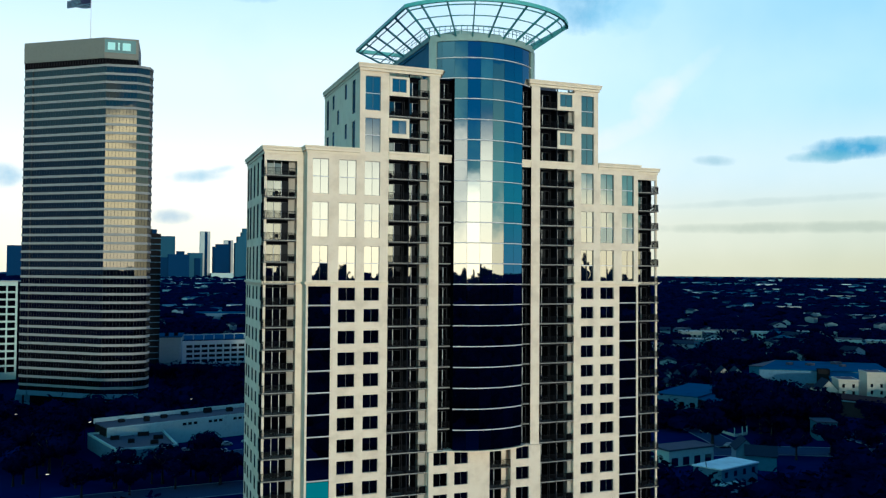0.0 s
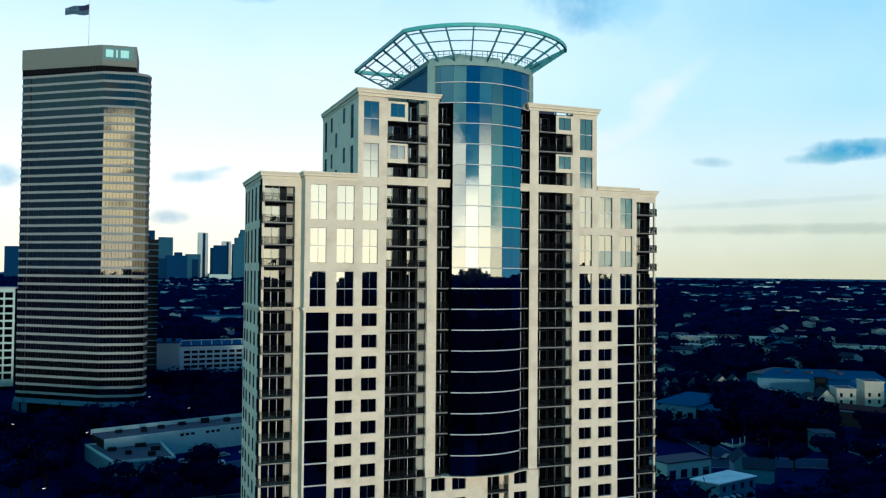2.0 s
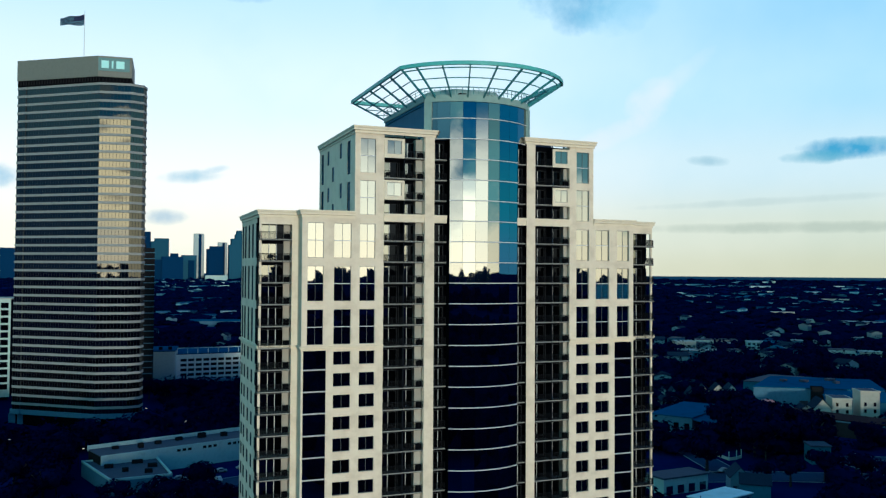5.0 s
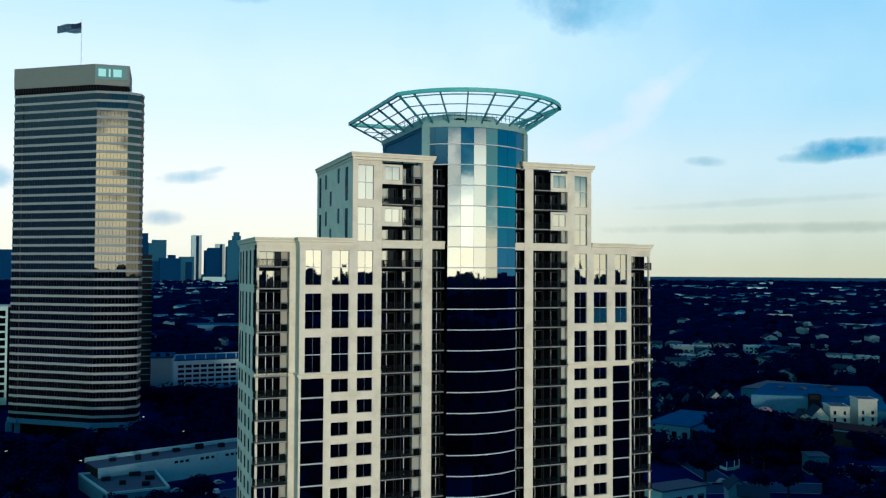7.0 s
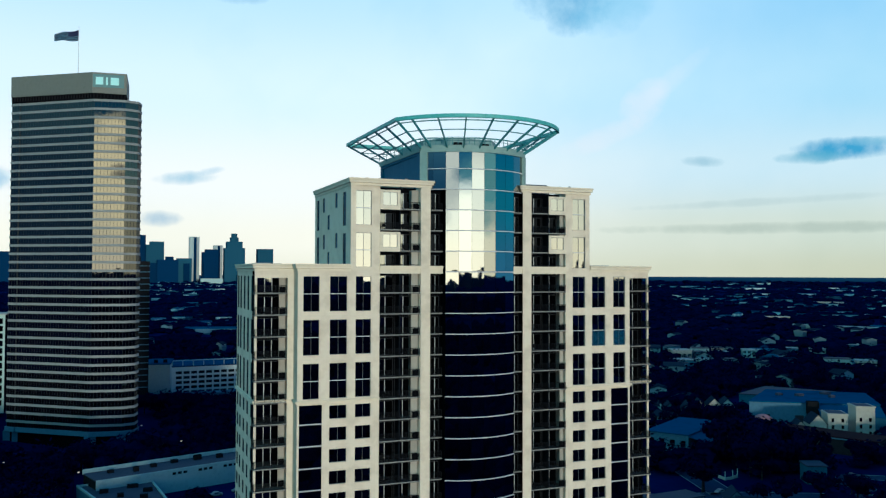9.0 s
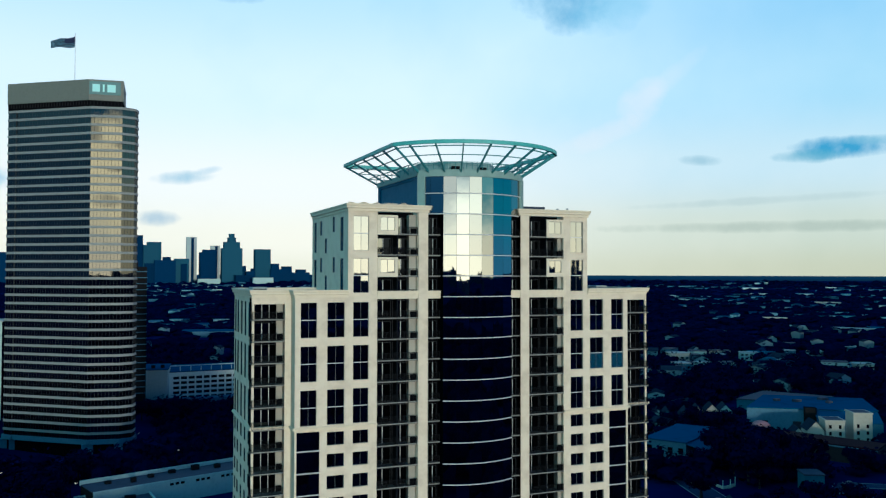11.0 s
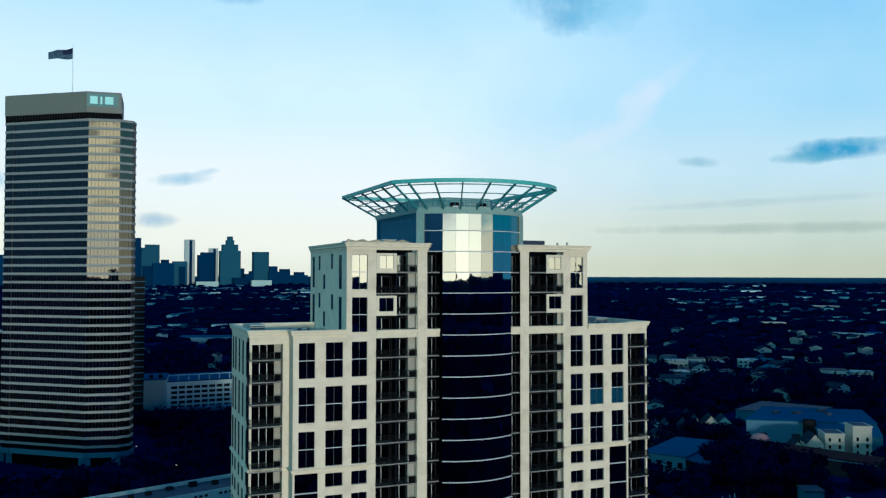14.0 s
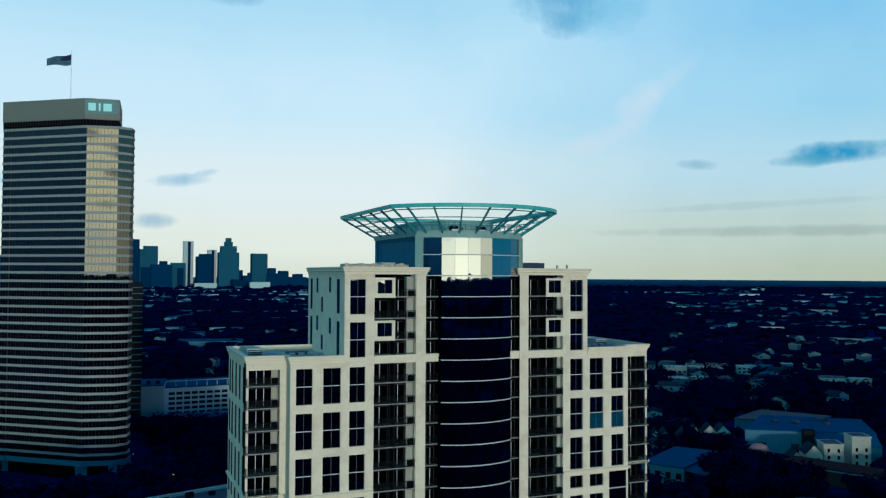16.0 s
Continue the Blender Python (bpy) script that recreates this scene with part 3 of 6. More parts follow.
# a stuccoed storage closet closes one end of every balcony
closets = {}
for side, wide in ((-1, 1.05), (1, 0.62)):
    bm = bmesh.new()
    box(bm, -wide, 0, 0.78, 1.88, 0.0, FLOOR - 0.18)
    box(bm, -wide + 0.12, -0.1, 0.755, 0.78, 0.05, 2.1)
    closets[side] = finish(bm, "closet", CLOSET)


def bay_column(s, floors, top):
    """A stack of recessed balconies between the pier and the window wall."""
    mid = s * 12.3
    lo, hi = min(s * BAY[0], s * BAY[1]), max(s * BAY[0], s * BAY[1])
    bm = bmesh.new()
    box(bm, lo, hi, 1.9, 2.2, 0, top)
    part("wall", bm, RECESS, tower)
    bm = bmesh.new()
    box(bm, lo, lo + 0.06, 0.1, 1.9, 0, top)
    box(bm, hi - 0.06, hi, 0.1, 1.9, 0, top)
    part("wall", bm, STUCCO, tower)
    for n in floors:
        b = put("balcony", bay_slab, tower, pose((lo + hi) / 2, 0.05 if n != 6 else 0.2, level(n)))
        put("railing", railing(hi - lo - 0.1), b, pose(0, 0.06, 0))
        put("nosing", bay_nosing, b)
        for c in ((lo + mid) / 2, (mid + hi) / 2 - 0.35):
            set_window(door_pair if s < 0 else dark_pair, tower, pose(c - 0.15, 1.8, level(n) + 0.02), "balcony_door")
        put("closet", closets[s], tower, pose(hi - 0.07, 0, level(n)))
        put("air_conditioner", cooler, tower, pose(hi - 0.5, 0.35, level(n)))
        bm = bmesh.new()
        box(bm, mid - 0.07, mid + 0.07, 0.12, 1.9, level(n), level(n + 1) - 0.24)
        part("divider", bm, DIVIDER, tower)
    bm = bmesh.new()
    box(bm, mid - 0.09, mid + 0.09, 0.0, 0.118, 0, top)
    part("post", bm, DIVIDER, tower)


def nook_column(s, floors, top):
    lo, hi = min(s * NOOK[0], s * NOOK[1]), max(s * NOOK[0], s * NOOK[1])
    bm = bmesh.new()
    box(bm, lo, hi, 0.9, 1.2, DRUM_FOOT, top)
    # thin near-black sheets stand in for shade on the pier's flank
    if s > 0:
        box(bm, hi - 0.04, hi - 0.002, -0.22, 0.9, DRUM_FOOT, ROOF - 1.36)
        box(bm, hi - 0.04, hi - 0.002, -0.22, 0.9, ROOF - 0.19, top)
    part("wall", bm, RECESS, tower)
    for n in floors:
        b = put("balcony", nook_slab, tower, pose((lo + hi) / 2, 0.05, level(n)))
        put("railing", railing(hi - lo - 0.1), b, pose(0, 0.06, 0))
        put("nosing", nook_nosing, b)
        set_window(door_slim, tower, pose((lo + hi) / 2 + 0.1, 0.8, level(n) + 0.02), "balcony_door")


def piers(s):
    lo, hi = min(s * PIER[0], s * PIER[1]), max(s * PIER[0], s * PIER[1])
    bm = bmesh.new()
    box(bm, lo, hi, -0.25, 2.2, DRUM_FOOT - 0.4, UPPER - 1.0)
    part("pier", bm, STUCCO, tower)
    # cream bands that tie the pier to its neighbours at the shoulders' level
    for a, b in (NOOK, BAY):
        bm = bmesh.new()
        x0, x1 = min(s * a, s * b), max(s * a, s * b)
        box(bm, x0, x1, -0.12, 1.9, ROOF - 1.35, ROOF - 0.55)
        box(bm, x0, x1, -0.28, 1.9, ROOF - 0.55, ROOF - 0.2)
        part("band", bm, TRIM, tower)


def bay_boxes(s):
    """The enclosed white rooms in the upper balconies."""
    a, b = min(s * 12.3, s * BAY[1]), max(s * 12.3, s * BAY[1])
    for n in (7, 9):
        bm = bmesh.new()
        z0, z1 = level(n) - 0.15, level(n + 1) - 0.35
        solid_wall(bm, (a, b), (z0, z1), [((a + b) / 2 - 1.1, (a + b) / 2 + 1.1, z0 + 0.6, z1 - 0.3)], -0.1, 0.25)
        part("bay_room", bm, TRIM, tower)
        for q in (a, b - 0.15):
            bm = bmesh.new()
            box(bm, q, q + 0.15, 0.25, 1.9, z0, z1)
            part("side_wall", bm, TRIM, tower)
        set_window(bay_window, tower, pose((a + b) / 2, 0.0, z0 + 0.6))


bay_window = window_kind(2.2, FLOOR - 0.2 - 0.9, bars=1)


def wing(s):
    """A corner bay: balconies between a pier and a corner column, and the side wall behind."""
    lo, hi = min(s * WING[0], s * WING[1]), max(s * WING[0], s * WING[1])
    y = SET_BACK
    bm = bmesh.new()
    inner = (lo, lo + 0.9) if s > 0 else (hi - 0.9, hi)
    outer = (hi - 0.32, hi) if s > 0 else (lo, lo + 0.32)
    box(bm, *inner, y, y + 2.2, 0, ROOF - 1.0)
    box(bm, *outer, y, y + 0.32, 0, ROOF - 1.0)
    box(bm, min(inner[1], outer[1]) if s > 0 else outer[1], outer[0] if s > 0 else inner[0], y + 0.02, y + 0.5, ROOF - 2.0, ROOF - 1.0)
    box(bm, min(s * 27.0, s * 27.3), max(s * 27.0, s * 27.3), 0.5, y + 0.3, 0, ROOF - 1.0)
    part("wall", bm, STUCCO, tower)
    a, b = (inner[1], outer[0]) if s > 0 else (outer[1], inner[0])
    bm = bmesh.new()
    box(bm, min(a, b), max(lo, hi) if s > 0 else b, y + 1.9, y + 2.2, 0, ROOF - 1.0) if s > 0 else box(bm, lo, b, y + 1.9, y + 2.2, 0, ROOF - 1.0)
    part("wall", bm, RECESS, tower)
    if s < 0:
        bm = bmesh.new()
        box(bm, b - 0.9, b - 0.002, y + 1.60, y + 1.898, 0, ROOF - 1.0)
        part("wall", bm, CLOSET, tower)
    for n in range(LOWEST + 1, 6):
        out = 0.35
        c = (a + b) / 2 + s * 0.25
        slab = put("balcony", wing_slab, tower, pose(c, y - out, level(n)))
        put("railing", railing(4.4), slab, pose(0, 0.06, 0))
        put("nosing", wing_nosing, slab)
        put("railing", railing(1.8), slab, pose(s * 2.2, 0.95, 0, 0, 0, 90))
        set_window(door_wide, tower, pose(c - s * 0.3 - (0.35 if s < 0 else 0), y + 1.77, level(n) + 0.02), "balcony_door")
        put("air_conditioner", cooler, tower, pose(inner[0 if s > 0 else 1] + s * 1.35, y + 1.5, level(n)))


side_window = window_kind(1.5, 4.95, mid=True, frame=MULLION, glass=SIDEGLASS)
side_single = window_kind(1.5, 1.9, frame=MULLION, glass=SIDEGLASS)
slit = window_kind(1.3, 2.3, bars=0, frame=MULLION, glass=SIDEGLASS)


def side_walls(s):
    """The narrow sides of the shoulders and of the middle block."""
    x = s * WING[1]
    cols = (4.9, 8.4, 11.9, 15.4, 18.0)
    holes = []
    for c in cols:
        for z in TALL_ROWS:
            holes.append((c - 0.75, c + 0.75, z, z + 4.95))
        for z in SINGLE_ROWS:
            holes.append((c - 0.75, c + 0.75, z, z + 1.9))
    bm = bmesh.new()
    solid_wall(bm, (SET_BACK + 1.9, DEEP), (0, ROOF - 1.0), holes, -0.4, 0.0)
    # built along y, then turned to face outwards
    m = pose(x, 0, 0, 0, 0, 90) if s > 0 else Matrix(((0, 1, 0, x), (1, 0, 0, 0), (0, 0, 1, 0), (0, 0, 0, 1)))
    if s > 0:
        m = Matrix(((0, -1, 0, x), (1, 0, 0, 0), (0, 0, 1, 0), (0, 0, 0, 1)))
        for v in bm.verts:
            v.co.y = -v.co.y - 0.0
    else:
        for v in bm.verts:
            v.co.y = -v.co.y
    bmesh.ops.transform(bm, matrix=m, verts=bm.verts)
    part("wall", bm, STUCCO, tower)
    for a, b, z0, z1 in holes:
        kind = side_window if z1 - z0 > 3 else side_single
        set_window(kind, tower, pose(x - s * 0.06, (a + b) / 2, z0, 0, 0, 90 * s))
    # the middle block's side above the roof
    x = s * 19.75
    holes = []
    wins = []
    for z in UPPER_ROWS:
        wins.append((3.5, side_window, z, 1.7, 4.95))
    for y, z in ((8.2, 87.3), (16.1, 87.1), (13.0, 84.2), (8.1, 81.2), (16.0, 81.2), (13.0, 78.4)):
        wins.append((y, slit, z, 1.3, 2.3))
    for z in UPPER_ROWS:
        wins.append((20.0, side_window, z, 1.5, 4.95))
    for y, kind, z, w, h in wins:
        holes.append((y - w / 2, y + w / 2, z, z + h))
        set_window(kind, tower, pose(x - s * 0.06, y, z, 0, 0, 90 * s))
    bm = bmesh.new()
    solid_wall(bm, (0.5, 22.2), (ROOF - 1.0, UPPER - 1.0), holes, 0.0, 0.4)
    for v in bm.verts:
        v.co = Vector((x - s * v.co.y, v.co.x, v.co.z))
    part("wall", bm, STUCCO, tower)


def arc(r, a0, a1, k):
    """Points on the arc about the drum's centre; angles in degrees from -y towards +x."""
    return [(CENTRE.x + r * math.sin(radians(a0 + (a1 - a0) * i / k)), CENTRE.y - r * math.cos(radians(a0 + (a1 - a0) * i / k))) for i in range(k + 1)]


def drum():
    """The faceted blue glass front, with a bright band at every floor."""
    low_a = math.degrees(math.asin(NOOK[0] / DRUM_R))
    high_a = low_a * 5 / 3
    panes = {}
    for n in range(-8, 12):
        upper = n >= 10
        a, k = (high_a, 10) if upper else (low_a, 6)
        pts = arc(DRUM_R, -a, a, k)
        key = upper
        h = FLOOR - 0.16
        for i, ((x0, y0), (x1, y1)) in enumerate(zip(pts, pts[1:])):
            w = math.hypot(x1 - x0, y1 - y0) - 0.03
            if key not in panes:
                bm = bmesh.new()
                box(bm, -w / 2, w / 2, 0, 0.06, 0.08, h + 0.08)
                panes[key] = finish(bm, "pane", DRUMGLASS)
            put("pane", panes[key], tower, pose((x0 + x1) / 2, (y0 + y1) / 2, level(n), rng.gauss(0, 0.1), 0,
                                                math.degrees(math.atan2(y1 - y0, x1 - x0)) + rng.gauss(0, 0.15)))
    for n in range(-8, 12):
        a, k = (high_a, 10) if n >= 10 else (low_a, 6)
        o, i = arc(DRUM_R + 0.12, -a, a, k), arc(DRUM_R - 0.1, -a, a, k)
        bm = bmesh.new()
        prism(bm, o + i[::-1], level(n) - 0.06, level(n) + 0.06)
        part("band", bm, SILVER, tower)
    # dark core behind the panes
    ring = arc(DRUM_R - 0.35, -low_a, low_a, 6) + [(5.55, 3.0), (-5.55, 3.0)]
    bm = bmesh.new()
    prism(bm, ring, DRUM_FOOT + 0.1, level(10))
    part("core", bm, RECESS, tower)
    # the part above the roof: a round front and straight sides
    ring = arc(DRUM_R - 0.2, -high_a, high_a, 10)
    ring = ring + [(8.4, 21.3), (-8.4, 21.3)]
    bm = bmesh.new()
    prism(bm, ring, UPPER - 1.2, DRUM_TOP - 0.1)
    part("core", bm, BLUEPANEL, tower)
    # parapet fascia round the top
    o, i = arc(DRUM_R + 0.16, -high_a, high_a, 22), arc(DRUM_R - 0.3, -high_a, high_a, 22)
    bm = bmesh.new()
    for j in range(22):
        prism(bm, (o[j], o[j + 1], i[j + 1], i[j]), DRUM_TOP - 0.75, DRUM_TOP + 0.25)
    for s in (-1, 1):
        x0, x1 = sorted((s * 8.8, s * 8.3))
        box(bm, x0, x1, 1.4, 21.4, DRUM_TOP - 0.55, DRUM_TOP + 0.25)
    part("fascia", bm, FASCIA, tower)
    for s in (-1, 1):
        (x0, y0), (x1, y1) = arc(DRUM_R - 0.32, s * (high_a - 5.5), s * (high_a + 0.6), 1)
        bm = bmesh.new()
        beam(bm, ((x0 + x1) / 2, (y0 + y1) / 2, UPPER - 0.4), ((x0 + x1) / 2, (y0 + y1) / 2, DRUM_TOP - 0.6), 1.15)
        bmesh.ops.rotate(bm, cent=((x0 + x1) / 2, (y0 + y1) / 2, 0), matrix=Matrix.Rotation(math.atan2(y1 - y0, x1 - x0), 3, "Z"), verts=bm.verts)
        part("pilaster", bm, FASCIA, tower)
        bm = bmesh.new()
        x0, x1 = sorted((s * 8.62, s * 8.4))
        for y0, y1 in ((1.3, 3.0), (20.2, 21.3)):
            box(bm, x0, x1, y0, y1, UPPER - 0.4, DRUM_TOP - 0.55)
        box(bm, x0, x1, 3.0, 20.2, DRUM_TOP - 0.95, DRUM_TOP - 0.55)
        part("panel", bm, BLUEPANEL, tower)


def crown():
    """The flared open steel canopy: a rim, rings and ribs that rise outwards from the drum's top."""
    z0, z1 = DRUM_TOP - 0.1, 99.7
    a_in, a_out = math.degrees(math.asin(8.6 / DRUM_R)), 60.2

    def line(f):
        """The closed ring at the fraction f of the way from the drum to the rim: (x, y, z)."""
        pts = []
        for i in range(25):
            u = i / 12 - 1
            p = Vector((DRUM_R * math.sin(radians(a_in * u)), 9.0 - DRUM_R * math.cos(radians(a_in * u))))
            q = Vector((15.4 * math.sin(radians(a_out * u)), 6.5 - 15.4 * math.cos(radians(a_out * u))))
            pts.append(p.lerp(q, f))
        x0, y0 = pts[-1]
        yb = 21.3 + (25.6 - 21.3) * f
        sides = [y0 + (yb - y0) * k / 5 for k in range(1, 6)]
        z = z0 + (z1 - z0) * f
        ring = [(-x0, y) for y in sides[::-1]] + [tuple(p) for p in pts] + [(x0, y) for y in sides]
        return [(x, y, z) for x, y in ring]

    rim = None
    for f, w, h in ((1.0, 0.36, 0.55), (0.87, 0.13, 0.15), (0.58, 0.12, 0.13), (0.30, 0.12, 0.13), (0.0, 0.16, 0.2)):
        bm = bmesh.new()
        pts = line(f)
        for a, b in zip(pts, pts[1:] + pts[:1]):
            beam(bm, a, b, w, h)
        if rim is None:
            rim = part("crown", bm, STEEL, tower, "flared steel canopy")
        else:
            part("ring", bm, RIBSTEEL, rim)
    outer, inner = line(1.0), line(0.0)
    for i in list(range(0, 6)) + list(range(7, 29, 3)) + list(range(29, 35)):
        bm = bmesh.new()
        beam(bm, inner[i], Vector(outer[i]) - Vector((0, 0, 0.1)), 0.18, 0.30)
        part("rib", bm, RIBSTEEL, rim)
    # a slim guard rail along the drum's top edge
    edge = [Vector(p) + Vector((0, 0, 0.3)) for p in line(0.04)]
    bm = bmesh.new()
    for a, b in zip(edge, edge[1:]):
        for up in (0.55, 1.05):
            beam(bm, a + Vector((0, 0, up)), b + Vector((0, 0, up)), 0.06)
    for a, b in zip(edge, edge[1:]):
        for f in ((0.0, 0.5) if (b - a).length > 2 else (0.0,)):
            p = a.lerp(b, f)
            beam(bm, p, p + Vector((0, 0, 1.05)), 0.07)
    part("guard_rail", bm, RIBSTEEL, rim)
    # the low screen wall round the plant inside the crown
    bm = bmesh.new()
    ring = [(-6.4, 6.5), (-3.5, 2.2), (3.5, 2.2), (6.4, 6.5), (6.4, 18), (-6.4, 18)]
    prism(bm, ring, DRUM_TOP - 0.2, DRUM_TOP + 2.0)
    part("screen", bm, FASCIA, tower)


def roofs():
    bm = bmesh.new()
    for s in (-1, 1):
        x0, x1 = sorted((s * 19.4, s * 32.5))
        ring = [(x0, 0.4), (x1, 0.4), (x1, DEEP), (x0, DEEP)]
        inner = sorted((s * 19.4, s * 27.2))
        box(bm, inner[0], inner[1], 0.4, DEEP, ROOF - 1.5, ROOF - 0.9)
        outer = sorted((s * 27.2, s * 32.5))
        box(bm, outer[0], outer[1], SET_BACK + 0.3, DEEP, ROOF - 1.5, ROOF - 0.9)
    part("roof", bm, ROOFING, tower)
    bm = bmesh.new()
    box(bm, -19.5, 19.5, 2.2, 22.1, UPPER - 1.5, UPPER - 0.95)
    part("roof", bm, ROOFING, tower)
    for s in (-1, 1):
        ring = [(19.75, 0.0), (27.3, 0.0), (27.3, SET_BACK), (32.8, SET_BACK), (32.8, DEEP), (19.75, DEEP)]
        cornice(ROOF, ring if s > 0 else [(-x, y) for x, y in ring[::-1]])
        ring = [(PIER[0] - 0.1, 1.9), (PIER[0] - 0.1, -0.15), (19.75, -0.15), (19.75, 22.2)]
        cornice(UPPER, ring if s > 0 else [(-x, y) for x, y in ring[::-1]])
        ring = [(BAY[1], 0.0), (27.3, 0.0), (27.3, SET_BACK), (32.8, SET_BACK), (32.8, DEEP)]
        cornice(BAND + 0.32, ring if s > 0 else [(-x, y) for x, y in ring[::-1]], deep=0.3, high=0.5, name="string_course")


def roof_things():
    """Plant, ducts and vents on the roofs."""
    def unit(name, label, x0, x1, y0, y1, z0, z1, material, slats=0):
        ob = thing(name, label, "roof plant", pose((x0 + x1) / 2, (y0 + y1) / 2, z0), "plant on the tower roofs")
        w, d, h = x1 - x0, y1 - y0, z1 - z0
        bm = bmesh.new()
        box(bm, -w / 2, w / 2, -d / 2, d / 2, 0, h)
        bmesh.ops.bevel(bm, geom=bm.edges[:], offset=0.06, segments=1, affect="EDGES")
        part("casing", bm, material, ob)
        for i in range(slats):
            bm = bmesh.new()
            z = h * (i + 0.7) / (slats + 0.6)
            box(bm, -w / 2 + 0.1, w / 2 - 0.1, -d / 2 - 0.05, -d / 2 + 0.02, z - 0.06, z + 0.06)
            part("slat", bm, MULLION, ob)
        return ob
    low, high = ROOF - 0.9, UPPER - 0.95
    for s in (-1, 1):
        x0, x1 = sorted((s * 21.5, s * 25.0))
        ob = unit("skylight", "dark flat skylight on the pale roof", x0, x1, 11.5, 15.0, low, low + 0.28, DARKROOF)
        for k in range(6):
            x = s * (21.5 + 1.35 * k)
            unit("roof_vent", "small grey square vent on the pale roof", x - 0.4, x + 0.4, 6.6 + 0.25 * (k % 2), 7.4 + 0.25 * (k % 2), low, low + 0.75, PLANTGREY)
        unit("air_handler", "grey air handling unit on the roof", *sorted((s * 29.0, s * 31.2)), 12.0, 15.5, low, low + 1.1, PLANTGREY, 3)
    unit("air_handler", "grey air handling unit behind the parapet", -17.5, -13.5, 8.0, 11.0, high, high + 1.5, PLANTGREY, 3)
    unit("air_handler", "grey air handling unit behind the parapet", -12.4, -10.2, 6.0, 9.0, high, high + 1.7, PLANTGREY, 3)
    unit("stair_head", "dark sloping stair head on the roof", 10.2, 15.4, 6.0, 10.5, high, high + 1.9, DARKROOF)
    unit("antenna_box", "small antenna box on the roof edge", 16.2, 16.5, 3.4, 3.7, high, high + 1.5, PLANTGREY)
    unit("antenna_box", "small antenna box on the roof edge", 18.0, 18.3, 3.4, 3.7, high, high + 1.6, PLANTGREY)
    # corrugated screen
    bm = bmesh.new()
    pts = [(-18.6 + 0.22 * i, 4.2 + 0.22 * math.sin(i * 0.9)) for i in range(46)]
    row = [[bm.verts.new((x, y + d, z)) for z in (high, high + 1.45 + 0.12 * math.sin(x * 3))] for x, y in pts for d in (0.0,)]
    for a, b in zip(row, row[1:]):
        bm.faces.new((a[0], b[0], b[1], a[1]))
    bmesh.ops.solidify(bm, geom=bm.faces[:], thickness=0.05)
    ob = thing("plant_screen", "wavy pale metal screen behind the parapet", "screen")
    part("sheet", bm, TRIM, ob)
    # lamps on the drum's top edge
    for x in (-2.6, 1.9):
        ob = thing("floodlight", "small dark floodlight on the drum roof", "lamp", pose(x, 1.3, DRUM_TOP - 0.1) @ Matrix.Scale(1.35, 4), "floodlights on the drum")
        bm = bmesh.new()
        box(bm, -0.45, 0.45, -0.2, 0.35, 0.25, 0.95)
        bmesh.ops.bevel(bm, geom=bm.edges[:], offset=0.05, segments=1, affect="EDGES")
        part("housing", bm, IRON, ob)
        bm = bmesh.new()
        box(bm, -0.06, 0.06, 0.0, 0.12, 0.0, 0.3)
        part("bracket", bm, STEEL, ob)
        bm = bmesh.new()
        box(bm, -0.36, 0.36, -0.24, -0.2, 0.32, 0.55)
        part("lens", bm, WHITEPAINT, ob)


def rear():
    bm = bmesh.new()
    box(bm, -32.4, 32.4, DEEP - 0.4, DEEP - 0.003, 0, ROOF - 0.2)
    box(bm, -19.3, 19.3, 21.8, 22.2, 0, UPPER - 0.2)
    for s in (-1, 1):
        x0, x1 = sorted((s * 19.745, s * 19.35))
        box(bm, x0, x1, DEEP, 22.195, 0, ROOF - 1.0)
    part("wall", bm, STUCCO, tower)
    bm = bmesh.new()
    box(bm, -15.3, 15.3, 3.4, 20.9, 0, UPPER - 1.6)
    part("core", bm, RECESS, tower)


base_window = window_kind(2.2, 1.9)


def base_front():
    """The flat wall under the drum, with windows and one stack of balconies."""
    top = DRUM_FOOT - 0.1
    holes = []
    rows = [z for z in SINGLE_ROWS if z < top - 2]
    for c in (-7.3, -4.0, 6.1):
        for z in rows:
            holes.append((c - 1.1, c + 1.1, z + 0.3, z + 2.2))
            set_window(base_window, tower, pose(c, -0.55, z + 0.3))
    holes.append((0.6, 4.1, level(-18), top - 0.4))
    bm = bmesh.new()
    solid_wall(bm, (-9.15, 9.15), (0, top), holes, -0.75, 0.0)
    box(bm, -9.15, 9.15, 0.9, 1.2, 0, top)
    for x in (-9.15, 8.95):
        box(bm, x, x + 0.2, 0.0, 1.2, 0, top)
    o = arc(DRUM_R + 0.3, -35, 35, 12)
    part("wall", bm, STUCCO, tower)
    bm = bmesh.new()
    prism(bm, o + [(5.9, 2.0), (-5.9, 2.0)], top, DRUM_FOOT + 0.06)
    part("ledge", bm, TRIM, tower)
    slab = slab_mesh(3.48, 1.6)
    for n in range(-18, -8):
        b = put("balcony", slab, tower, pose(2.35, -0.75, level(n)))
        put("railing", railing(3.4), b, pose(0, 0.06, 0))
        set_window(door_pair, tower, pose(2.0, 0.8, level(n) + 0.02), "balcony_door")


for side in (-1, 1):
    front_walls(side)
    bay_column(side, range(LOWEST + 1, 10), UPPER - 1.0)
    nook_column(side, range(-8, 10), UPPER - 1.0)
    piers(side)
    bay_boxes(side)
    wing(side)
    side_walls(side)
drum()
crown()
roofs()
rear()
roof_things()
base_front()


